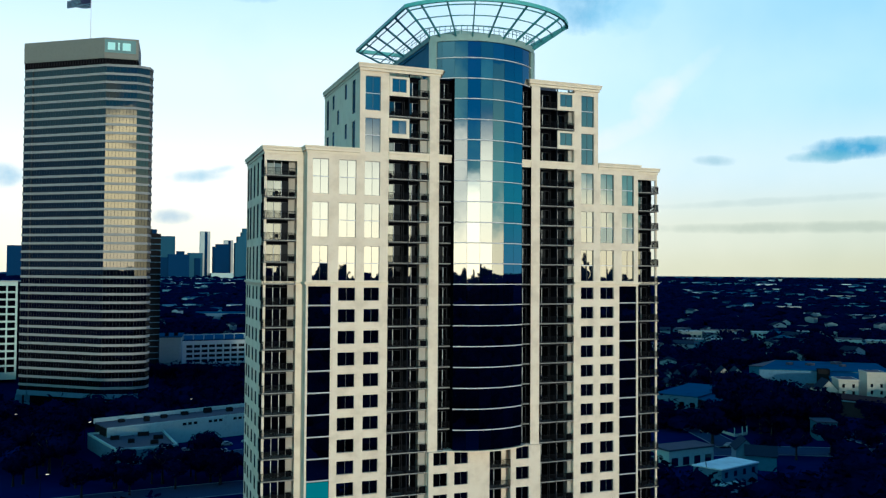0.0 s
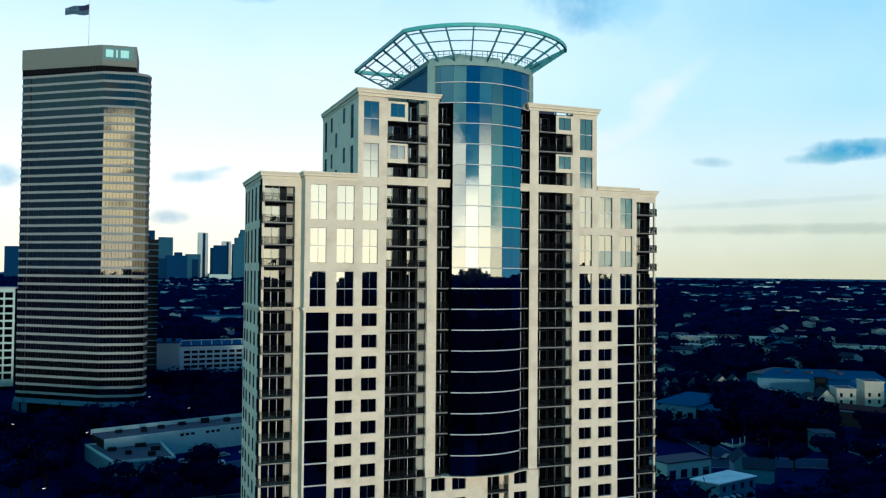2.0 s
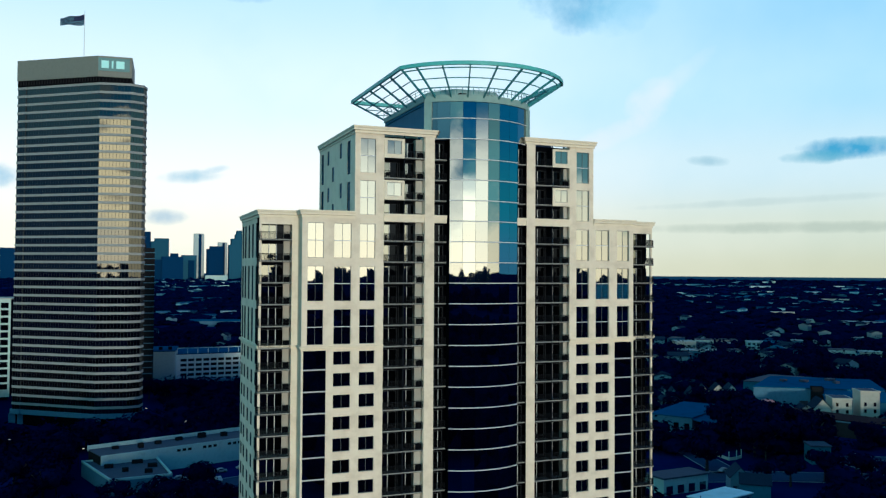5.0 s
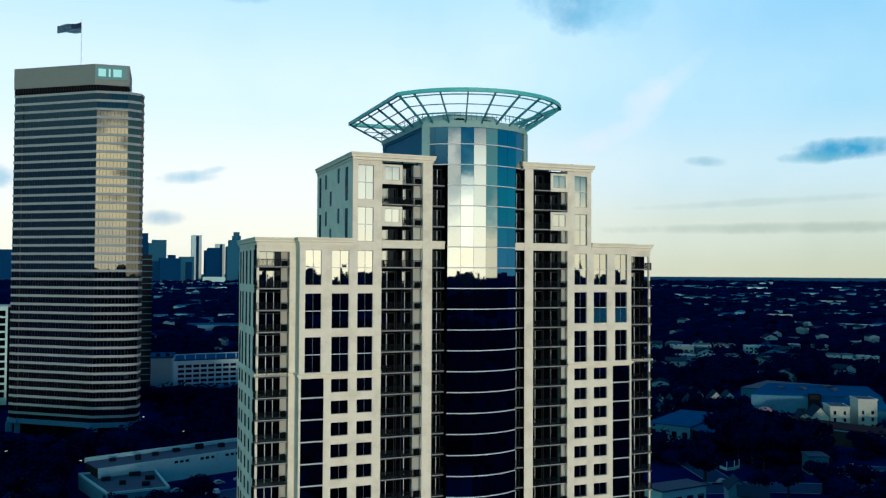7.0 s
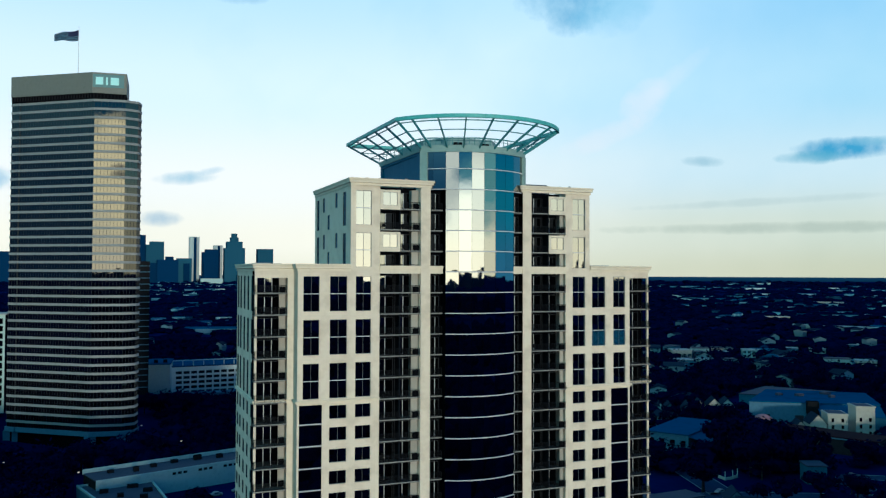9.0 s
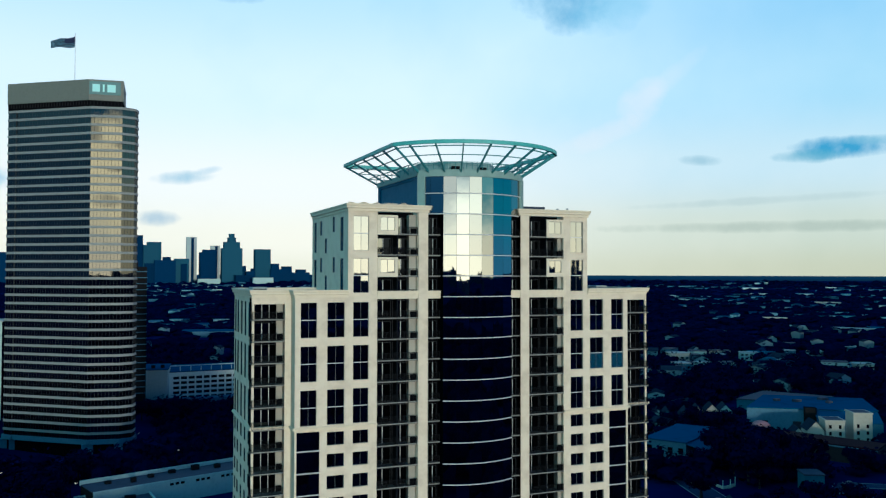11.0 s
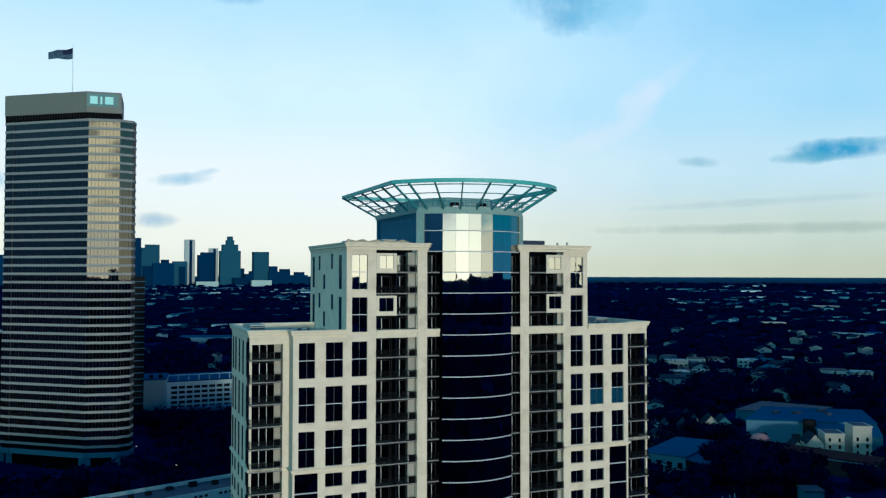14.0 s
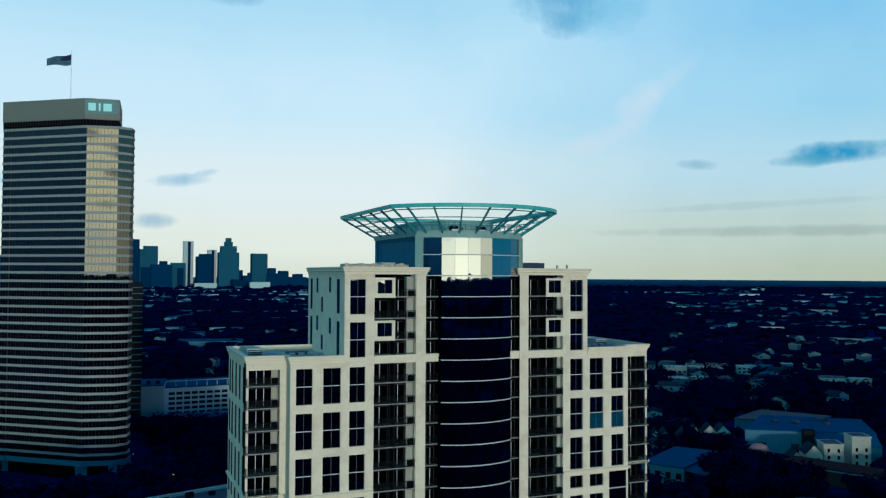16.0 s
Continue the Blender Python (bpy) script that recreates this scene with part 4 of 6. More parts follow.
# ---- chairs and tables on some balconies ----
def shared(*blocks, material=IRON, name="seat"):
    bm = bmesh.new()
    for b in blocks:
        box(bm, *b)
    return finish(bm, name, material)


seat = shared((-0.26, 0.26, -0.26, 0.26, 0.40, 0.46), name="seat")
backrest = shared((-0.26, 0.26, 0.20, 0.25, 0.46, 0.92), (-0.26, 0.26, 0.19, 0.26, 0.86, 0.92), name="backrest")
leg = shared((-0.025, 0.025, -0.025, 0.025, 0.0, 0.40), name="leg")
table_top = shared((-0.35, 0.35, -0.30, 0.30, 0.66, 0.70), name="tabletop")
table_leg = shared((-0.03, 0.03, -0.03, 0.03, 0.0, 0.66), name="leg")


def chair(m):
    ob = thing("balcony_chair", "dark metal chair behind a balcony railing", "chair", m, "balcony furniture")
    put("seat", seat, ob)
    put("backrest", backrest, ob)
    for x in (-0.22, 0.22):
        for y in (-0.22, 0.22):
            put("leg", leg, ob, pose(x, y, 0))


def small_table(m):
    ob = thing("balcony_table", "small dark metal table on a balcony", "table", m, "balcony furniture")
    put("tabletop", table_top, ob)
    for x in (-0.28, 0.28):
        for y in (-0.23, 0.23):
            put("leg", table_leg, ob, pose(x, y, 0))


pick = random.Random(17)
for n in range(-14, 9):
    for x, y in ((-14.2, 0.75), (-10.9, 0.75), (10.6, 0.75), (-30.6, 3.1), (30.3, 3.1)):
        if abs(x) > 20 and n > 5 or (x < -13 and n in (7, 9)) or pick.random() < 0.55:
            continue
        z = level(n)
        chair(pose(x - 0.45, y + 0.1, z, 0, 0, pick.uniform(-60, 60)))
        if pick.random() < 0.6:
            small_table(pose(x + 0.3, y, z, 0, 0, pick.uniform(-10, 10)))


# ---- the office tower ----
def offset_ring(ring, d):
    """The ring of (x, y), counter-clockwise, moved outwards by d."""
    pts = [Vector(p) for p in ring]
    out = []
    for i, p in enumerate(pts):
        a, b = (p - pts[i - 1]).normalized(), (pts[(i + 1) % len(pts)] - p).normalized()
        na, nb = Vector((a.y, -a.x)), Vector((b.y, -b.x))
        out.append(tuple(p + (na + nb) * (d / (1 + na.dot(nb)))))
    return out


OFFICE = [(-97.6, 351.5), (-93.6, 347.6), (-93.2, 347.9), (-59.0, 321.0), (-44.6, 318.2), (-38.6, 320.4), (-36.9, 326.0),
          (-38.5, 352.0), (-60.0, 386.0), (-92.0, 384.0)]
OFFICE_FLOOR, OFFICE_TOP = 4.13, 161.0


def office_tower():
    ob = thing("office_tower", "tall grey granite office tower with ribbon windows and a sign", "building")
    count = 39
    h = 1.18
    bm = bmesh.new()
    ring = OFFICE
    prism(bm, offset_ring(ring, 0.0), 0, h)
    band = finish(bm, "spandrel", SPANDREL)
    glass_ring = offset_ring(ring, -0.35)
    edges = list(zip(glass_ring, glass_ring[1:] + glass_ring[:1]))
    sheets = []
    for a, b in edges[:7]:
        length = math.dist(a, b)
        bm = bmesh.new()
        box(bm, 0, length, 0, 0.12, 0, OFFICE_FLOOR - h)
        sheets.append((finish(bm, "glazing", OFFICEGLASS), a, math.degrees(math.atan2(b[1] - a[1], b[0] - a[0]))))
    bm = bmesh.new()
    for a, b in edges[:7]:
        length = math.dist(a, b)
        k = max(1, round(length / 1.55))
        d = Vector((b[0] - a[0], b[1] - a[1])) / length
        nrm = Vector((d.y, -d.x))
        for i in range(k + 1):
            p = Vector(a) + d * (length * i / k) + nrm * 0.04
            box(bm, p.x - 0.06, p.x + 0.06, p.y - 0.06, p.y + 0.06, 0, OFFICE_FLOOR - h)
    mull = finish(bm, "mullions", OFFICEMULL)
    for i in range(count):
        z = OFFICE_TOP - OFFICE_FLOOR * (i + 1) + 0.0
        put("spandrel", band, ob, pose(0, 0, z + OFFICE_FLOOR - h))
        for mesh, a, turn in sheets:
            put("glazing", mesh, ob, pose(a[0], a[1], z, rng.gauss(0, 0.12), 0, turn))
        tagged(put("mullions", mull, ob, pose(0, 0, z)), kind="stuff")
    bm = bmesh.new()
    prism(bm, offset_ring(ring, -1.2), -10, OFFICE_TOP + 0.2)
    part("core", bm, RECESS, ob)
    bm = bmesh.new()
    prism(bm, offset_ring(ring, -1.0), -10, OFFICE_TOP - OFFICE_FLOOR * count)
    part("base", bm, RECESS, ob)
    bm = bmesh.new()
    prism(bm, offset_ring(ring, 0.6), -1.6, 0.6)
    part("podium", bm, GREYWALL, ob, "pale concrete podium band")
    for i, w in ((0, 2.2), (2, 1.4), (3, 2.6), (4, 2.0), (5, 3.0)):
        bm = bmesh.new()
        x, y = offset_ring(ring, -0.9)[i]
        box(bm, x - w, x + w, y - 0.8, y + 1.6, -10, -1.6)
        bmesh.ops.bevel(bm, geom=bm.edges[:], offset=0.15, segments=1, affect="EDGES")
        part("pier", bm, GREYWALL, ob)
    # the plain head above a dark row of windows
    head = [(-98.0, 353.2), (-60.0, 325.2), (-44.2, 323.6), (-42.5, 352.0), (-62.0, 382.0), (-92.0, 382.0)]
    bm = bmesh.new()
    prism(bm, offset_ring(head, -0.3), OFFICE_TOP - 0.5, 164.7)
    part("band", bm, RECESS, ob)
    bm = bmesh.new()
    for a, b in list(zip(head, head[1:]))[:2]:
        k = round(math.dist(a, b) / 1.6)
        for i in range(k):
            p = Vector(a).lerp(Vector(b), (i + 0.5) / k)
            box(bm, p.x - 0.3, p.x + 0.3, p.y - 0.25, p.y + 0.35, 162.2, 164.7)
    tagged(part("louvres", bm, MULLION, ob), kind="stuff")
    bm = bmesh.new()
    prism(bm, head, 164.7, 174.9)
    part("penthouse", bm, CROWNSTONE, ob)
    a, b = Vector(head[1]), Vector(head[2])
    d = (b - a).normalized()
    turn = math.degrees(math.atan2(d.y, d.x))
    bm = bmesh.new()
    box(bm, 0.2, 14.6, -0.25, -0.02, 167.6, 174.0)
    sign = part("sign", bm, SIGNTEAL, ob, "teal sign panel with white bars", pose(a.x, a.y, 0, 0, 0, turn))
    for x0, x1 in ((1.6, 5.0), (6.3, 7.1), (8.4, 12.2)):
        bm = bmesh.new()
        box(bm, x0, x1, -0.45, -0.27, 168.9, 172.6)
        part("bar", bm, SIGNPALE, sign)
    bm = bmesh.new()
    for x, y in ((-90, 352), (-84, 348), (-75, 341), (-66, 350)):
        box(bm, x - 0.4, x + 0.4, y - 0.4, y + 0.4, 174.9, 175.9)
    part("vents", bm, STEEL, ob)


# white stripes, with backlit dimness put into the cloth colour
PALECLOTH = surface("pale_cloth", (0.15, 0.30, 0.40), 0.8)


def flagpole():
    x, y, z = -67.2, 350.5, 174.9
    ob = thing("flagpole", "white flagpole with a striped flag flying from its top", "flagpole", pose(x, y, z))
    bm = bmesh.new()
    bmesh.ops.create_cone(bm, cap_ends=True, segments=10, radius1=0.22, radius2=0.12, depth=28.6, matrix=pose(0, 0, 14.3))
    part("pole", bm, WHITEPAINT, ob)
    d = Vector((-0.93, 0.36, 0))

    def cloth(name, u0, u1, v0, v1, material, lift):
        bm = bmesh.new()
        rows = []
        for i in range(13):
            u = u0 + (u1 - u0) * i / 12
            sway = 0.5 * math.sin(u * 0.75) * (u / 10)
            p = d * (0.2 + u) + Vector((0.36, 0.93, 0)) * (sway)
            drop = 0.17 * u + 0.3 * math.sin(u * 0.55)
            rows.append([(p.x + 0.02 * lift, p.y - 0.05 * lift, 26.7 - drop - v * (1 - 0.028 * u)) for v in (v0, v1)])
        vs = [[bm.verts.new(c) for c in r] for r in rows]
        for p, q in zip(vs, vs[1:]):
            bm.faces.new((p[0], q[0], q[1], p[1]))
        bmesh.ops.solidify(bm, geom=bm.faces[:], thickness=0.04)
        return part(name, bm, material, ob)
    for k in range(13):
        cloth("stripe", 0, 12.4, k * 0.43, (k + 1) * 0.43, REDPAINT if k % 2 == 0 else PALECLOTH, 0)
    cloth("canton", 0, 5.2, 0, 3.0, NAVY, 1.5)


office_tower()
flagpole()


# ---- ground, far land and skyline ----
def dip(x, y):
    """How far the ground falls into the bayou's shallow valley."""
    return -9.0 * math.exp(-((x - 10) / 70) ** 2 - ((y - 455) / 55) ** 2) - 10.0 * math.exp(-((x + 68) / 55) ** 2 - ((y - 350) / 45) ** 2)


def ground():
    bm = bmesh.new()
    rings = [40 * i for i in range(1, 26)] + [1200, 1500, 1900, 2400, 3000, 3500, 4000, 4500, 4850, 9000]
    lift = {3000: 4, 3500: 9, 4000: 16, 4500: 23, 4850: 30, 9000: 30}
    k = 144
    last = None
    for r in rings:
        row = []
        for i in range(k):
            x, y = r * math.cos(2 * math.pi * i / k) - 50, r * math.sin(2 * math.pi * i / k) - 110
            row.append(bm.verts.new((x, y, lift.get(r, 0) + dip(x, y))))
        if last is None:
            bm.faces.new(row)
        else:
            for i in range(k):
                j = (i + 1) % k
                bm.faces.new((last[i], row[i], row[j], last[j]))
        last = row
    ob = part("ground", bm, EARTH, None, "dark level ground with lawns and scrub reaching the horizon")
    tagged(ob, kind="structure")


ground()

SKYLINE = [  # x0, x1, height, depth, y
    (77, 124, 260, 60, 4300), (125, 210, 227, 60, 4280), (174, 273, 135, 50, 4200), (216, 254, 152, 30, 4260),
    (270, 341, 144, 50, 4250), (335, 384, 256, 50, 4320), (390, 466, 190, 50, 4230), (457, 502, 214, 40, 4340),
    (502, 605, 232, 60, 4260), (623, 667, 82, 40, 4250), (677, 757, 197, 60, 4300), (752, 865, 94, 60, 4280),
    (865, 965, 76, 60, 4300), (370, 476, 44, 30, 4100), (632, 731, 50, 30, 4080), (-545, -480, 170, 60, 4300),
    (-430, -330, 90, 60, 4280),
    (130, 190, 120, 40, 4230), (205, 250, 96, 40, 4220), (300, 330, 118, 30, 4240), (395, 430, 128, 30, 4210), (600, 630, 110, 40, 4300), (660, 690, 96, 40, 4310),
    (760, 800, 122, 40, 4290), (820, 870, 108, 40, 4310), (900, 950, 92, 40, 4320), (960, 1040, 64, 50, 4330), (1050, 1130, 52, 50, 4330), (560, 640, 62, 40, 4180)]


def skyline():
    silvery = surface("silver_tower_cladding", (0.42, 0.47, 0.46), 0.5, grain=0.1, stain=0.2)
    for i, (x0, x1, h, d, y) in enumerate(SKYLINE):
        ob = thing("high_rise", "distant high-rise tower in blue evening haze", "building", group="downtown skyline")
        bm = bmesh.new()
        w = x1 - x0
        if i in (1, 6):
            box(bm, x0, x1, y, y + d, 0, h * 0.93)
            box(bm, x0 + w * 0.2, x1, y + 4, y + d, h * 0.93, h)
        elif i == 8:
            box(bm, x0, x1, y, y + d, 0, h * 0.86)
            box(bm, x0 + w * 0.12, x1 - w * 0.12, y + 3, y + d, h * 0.86, h)
            prism(bm, [(x0 + w * (0.5 + 0.22 * math.cos(a)), y + d / 2 + w * 0.22 * math.sin(a)) for a in [math.pi * 2 * q / 14 for q in range(14)]], h, h + 22)
            prism(bm, [(x0 + w * (0.5 + 0.15 * math.cos(a)), y + d / 2 + w * 0.15 * math.sin(a)) for a in [math.pi * 2 * q / 14 for q in range(14)]], h + 22, h + 42)
        elif i in (5, 7):
            prism(bm, [(x0, y), (x0 + w * 0.45, y - 16), (x1, y), (x1, y + d), (x0, y + d)], 0, h)
        else:
            box(bm, x0, x1, y, y + d, 0, h)
        pale = i in (13, 14)
        if i in (5, 7):
            bs = bmesh.new()
            prism(bs, [(x0 + w * 0.40, y - 15.5), (x0 + w * 0.46, y - 17), (x0 + w * 0.70, y - 10), (x0 + w * 0.70, y + 2), (x0 + w * 0.40, y + 2)], 0, h * 0.985)
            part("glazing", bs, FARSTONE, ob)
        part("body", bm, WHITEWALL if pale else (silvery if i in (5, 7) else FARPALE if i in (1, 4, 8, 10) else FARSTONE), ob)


skyline()


# ---- neighbouring buildings ----
def turned_box(bm, a, b, depth, z0, z1):
    """A block whose front runs from a to b; depth is to the left of that way."""
    a, b = Vector(a), Vector(b)
    d = (b - a).normalized()
    nrm = Vector((-d.y, d.x)) * depth
    prism(bm, [tuple(a), tuple(b), tuple(b + nrm), tuple(a + nrm)], z0, z1)


def along(a, b):
    return math.degrees(math.atan2(b[1] - a[1], b[0] - a[0]))


def hospital():
    ob = thing("hospital", "long white concrete building with rows of deep openings", "building")
    bm = bmesh.new()
    turned_box(bm, (-11.8, 489), (75, 495), 42, -9, 12.0)
    part("body", bm, MULLION, ob)
    a, turn = (-11.8, 488.6), along((-11.8, 489), (75, 495))
    length = math.dist((-11.8, 489), (75, 495))
    holes = []
    for r in range(5):
        for c in range(16):
            u = 4.5 + c * 5.1
            holes.append((u, u + 4.2, -6.6 + r * 3.35, -4.6 + r * 3.35))
    bm = bmesh.new()
    solid_wall(bm, (0, length), (-9, 11.6), holes, -0.6, 0.3)
    part("wall", bm, HOSPITALWALL, ob, m=pose(*a, 0, 0, 0, turn))
    bm = bmesh.new()
    turned_box(bm, (-11.0, 470), (76, 476), 10, -10, -4.4)
    part("terrace", bm, GREYWALL, ob)
    bm = bmesh.new()
    box(bm, -0.5, length, -0.9, 42, 12.0, 12.5)
    part("roof", bm, BLUEROOF, ob, m=pose(*a, 0, 0, 0, turn))
    bm = bmesh.new()
    box(bm, 1.0, length, 6, 6.6, 15.2, 15.8)
    part("beam", bm, WHITEWALL, ob, m=pose(*a, 0, 0, 0, turn))
    for i in range(12):
        bm = bmesh.new()
        box(bm, 2 + i * 7, 2.6 + i * 7, 0.3, 0.9, 12.4, 15.4)
        part("post", bm, WHITEWALL, ob, m=pose(*a, 0, 0, 0, turn))
    bm = bmesh.new()
    turned_box(bm, (-36, 474), (-12.2, 471), 34, -6, 15.6)
    part("annex", bm, WHITEWALL, ob)
    bm = bmesh.new()
    turned_box(bm, (-36.4, 473.6), (-11.8, 470.6), 35, 15.6, 16.3)
    part("roof", bm, BLUEROOF, ob)
    for x in (-32, -22, -16):
        bm = bmesh.new()
        box(bm, x, x + 2.4, 478, 481, 16.3, 18.2)
        part("vent", bm, MULLION, ob)


def low_hall():
    ob = thing("low_hall", "long low white hall with a dark flat roof", "building")
    a, b = (-54.4, 186.6), (40.0, 217.5)
    turn, length = along(a, b), math.dist(a, b)
    m = pose(*a, 0, 0, 0, turn)
    bm = bmesh.new()
    holes = []
    for g in range(7):
        for k in range(3):
            u = 26 + g * 9.6 + k * 2.0
            holes.append((u, u + 1.5, 5.9, 6.9))
    solid_wall(bm, (0, length), (0, 8.0), holes, 0, 0.4)
    part("wall", bm, WHITEWALL, ob, m=m)
    bm = bmesh.new()
    box(bm, 0.02, length - 0.02, 0.42, 13.6, 0, 7.6)
    part("body", bm, MULLION, ob, m=m)
    bm = bmesh.new()
    box(bm, 0.0, length, 0.45, 14, 7.6, 7.9)
    part("roof", bm, DARKROOF, ob, m=m)
    bm = bmesh.new()
    box(bm, -0.2, length, 13.6, 14.2, 7.5, 9.2)
    part("parapet", bm, WHITEWALL, ob, m=m)
    for i in range(11):
        bm = bmesh.new()
        w = 0.8 + 0.7 * rng.random()
        u, v = 4 + i * 8.4 + rng.random() * 3, 5 + rng.random() * 5
        box(bm, u, u + 2 * w, v, v + 1.6, 7.9, 8.7 + rng.random())
        part("vent", bm, MULLION, ob, m=m)


def small_shop():
    ob = thing("shop", "small flat-roofed building with a pale parapet", "building")
    ring = [(-60.7, 194.9), (-51.6, 164.1), (-33.0, 165.6), (-36.6, 196.0)]
    bm = bmesh.new()
    prism(bm, ring, 0, 4.6)
    part("body", bm, GREYWALL, ob)
    bm = bmesh.new()
    for a, b in zip(ring, ring[1:] + ring[:1]):
        turned_box(bm, a, b, 0.5, 4.6, 5.3)
    part("parapet", bm, WHITEWALL, ob)
    bm = bmesh.new()
    prism(bm, offset_ring(ring, -0.6), 4.6, 4.75)
    part("roof", bm, DARKROOF, ob)
    for x, y, w in ((-52, 183, 1.4), (-47, 176, 1.0), (-43, 187, 1.8), (-40, 172, 1.2), (-38.5, 180, 1.5)):
        bm = bmesh.new()
        box(bm, x - w, x + w, y - 0.8, y + 0.8, 4.75, 5.9)
        part("vent", bm, MULLION, ob)


def dark_tower():
    ob = thing("office_block", "dark glass office block behind the granite tower", "building")
    bm = bmesh.new()
    box(bm, -58, -26.8, 450, 480, -10, 84)
    part("body", bm, MULLION, ob)
    for k in range(1, 22):
        bm = bmesh.new()
        box(bm, -58.2, -26.6, 449.8, 480.2, k * 3.85, k * 3.85 + 0.45)
        part("spandrel", bm, GREYWALL, ob)
    bm = bmesh.new()
    box(bm, -52, -32, 455, 475, 84, 87)
    part("penthouse", bm, MULLION, ob)


def grid_block():
    ob = thing("apartment_block", "pale apartment block with a grid of square windows", "building")
    bm = bmesh.new()
    box(bm, -160, -103.5, 400.4, 420, 0, 53)
    part("body", bm, OFFICEGLASS, ob)
    holes = [(-159 + c * 4.6, -155.2 + c * 4.6, 4 + r * 4.05, 7.0 + r * 4.05) for c in range(12) for r in range(12)]
    bm = bmesh.new()
    solid_wall(bm, (-160, -103.5), (0, 53.5), holes, 400, 400.4)
    part("wall", bm, WHITEWALL, ob)
    bm = bmesh.new()
    box(bm, -160.3, -103.2, 399.7, 420.3, 53.5, 54.2)
    part("roof", bm, ROOFING, ob)


def gable_house(w, d, h, roof_h, wall=HOUSEWALL, roof=HOUSEROOF, label="", m=None, group="houses among the trees", windows=True):
    ob = thing("house", label or "pale two-storey house with a dark pitched roof", "house", m, group)
    bm = bmesh.new()
    v = [bm.verts.new(p) for p in ((-w / 2, 0, 0), (w / 2, 0, 0), (w / 2, d, 0), (-w / 2, d, 0),
                                   (-w / 2, 0, h), (w / 2, 0, h), (w / 2, d, h), (-w / 2, d, h), (0, 0, h + roof_h), (0, d, h + roof_h))]
    for f in ((0, 1, 5, 8, 4), (2, 3, 7, 9, 6), (1, 2, 6, 5), (3, 0, 4, 7), (3, 2, 1, 0), (4, 8, 9, 7), (5, 6, 9, 8)):
        bm.faces.new([v[i] for i in f])
    part("wall", bm, wall, ob)
    for s in (-1, 1):
        bm = bmesh.new()
        n = Vector((s * roof_h, 0, w / 2)).normalized() * 0.18
        e = Vector((s * (w / 2 + 0.4), 0, h - 0.4 * roof_h / (w / 2)))
        t = Vector((0, 0, h + roof_h))
        ps = []
        for y in (-0.4, d + 0.4):
            for p in (e, t):
                ps += [bm.verts.new((p.x, y, p.z + 0.02)), bm.verts.new((p.x + n.x, y, p.z + n.z + 0.02))]
        for f in ((0, 1, 3, 2), (4, 6, 7, 5), (0, 4, 5, 1), (2, 3, 7, 6), (1, 5, 7, 3), (0, 2, 6, 4)):
            bm.faces.new([ps[i] for i in f])
        part("roof", bm, roof, ob)
    if windows:
        for x in (-w * 0.26, w * 0.26):
            for z in (1.0, 4.0):
                if z + 1.6 < h:
                    bm = bmesh.new()
                    box(bm, x - 0.6, x + 0.6, -0.06, 0.05, z, z + 1.6)
                    part("window", bm, GLASS, ob)
    return ob


def flat_block(ring, h, wall, roof, name, label, category="building", parapet=0.5, group=""):
    ob = thing(name, label, category, group=group)
    bm = bmesh.new()
    prism(bm, ring, 0, h)
    part("wall", bm, wall, ob)
    bm = bmesh.new()
    prism(bm, offset_ring(ring, 0.3), h, h + parapet)
    part("roof", bm, roof, ob)
    return ob


def wall_openings(ob, a, b, cols, rows, z, w, h):
    """Dark windows set on the front from a to b."""
    turn, length = along(a, b), math.dist(a, b)
    for c in range(cols):
        for r in range(rows):
            u = length * (c + 0.5) / cols
            bm = bmesh.new()
            box(bm, u - w / 2, u + w / 2, -0.06, 0.1, z + r * 3.2, z + r * 3.2 + h)
            part("window", bm, GLASS, ob, m=pose(*a, 0, 0, 0, turn))


def shed_roof(ob, a, b, reach, z0, z1, material):
    """A lean-to roof in front of the wall from a to b, falling from z1 to z0 over the reach."""
    a, b = Vector(a), Vector(b)
    d = (b - a).normalized()
    out = Vector((d.y, -d.x)) * reach
    bm = bmesh.new()
    ring = [(*a, z1), (*(a + out), z0), (*(b + out), z0), (*b, z1)]
    lo = [bm.verts.new((x, y, z - 0.35)) for x, y, z in ring]
    hi = [bm.verts.new((x, y, z)) for x, y, z in ring]
    bm.faces.new(hi)
    bm.faces.new(lo[::-1])
    for i in range(4):
        j = (i + 1) % 4
        bm.faces.new((lo[i], lo[j], hi[j], hi[i]))
    part("roof", bm, material, ob)
    bm = bmesh.new()
    turned_box(bm, tuple(a + out * 0.96), tuple(b + out * 0.96), 0.3, 0, z0 - 0.3)
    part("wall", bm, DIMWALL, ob)


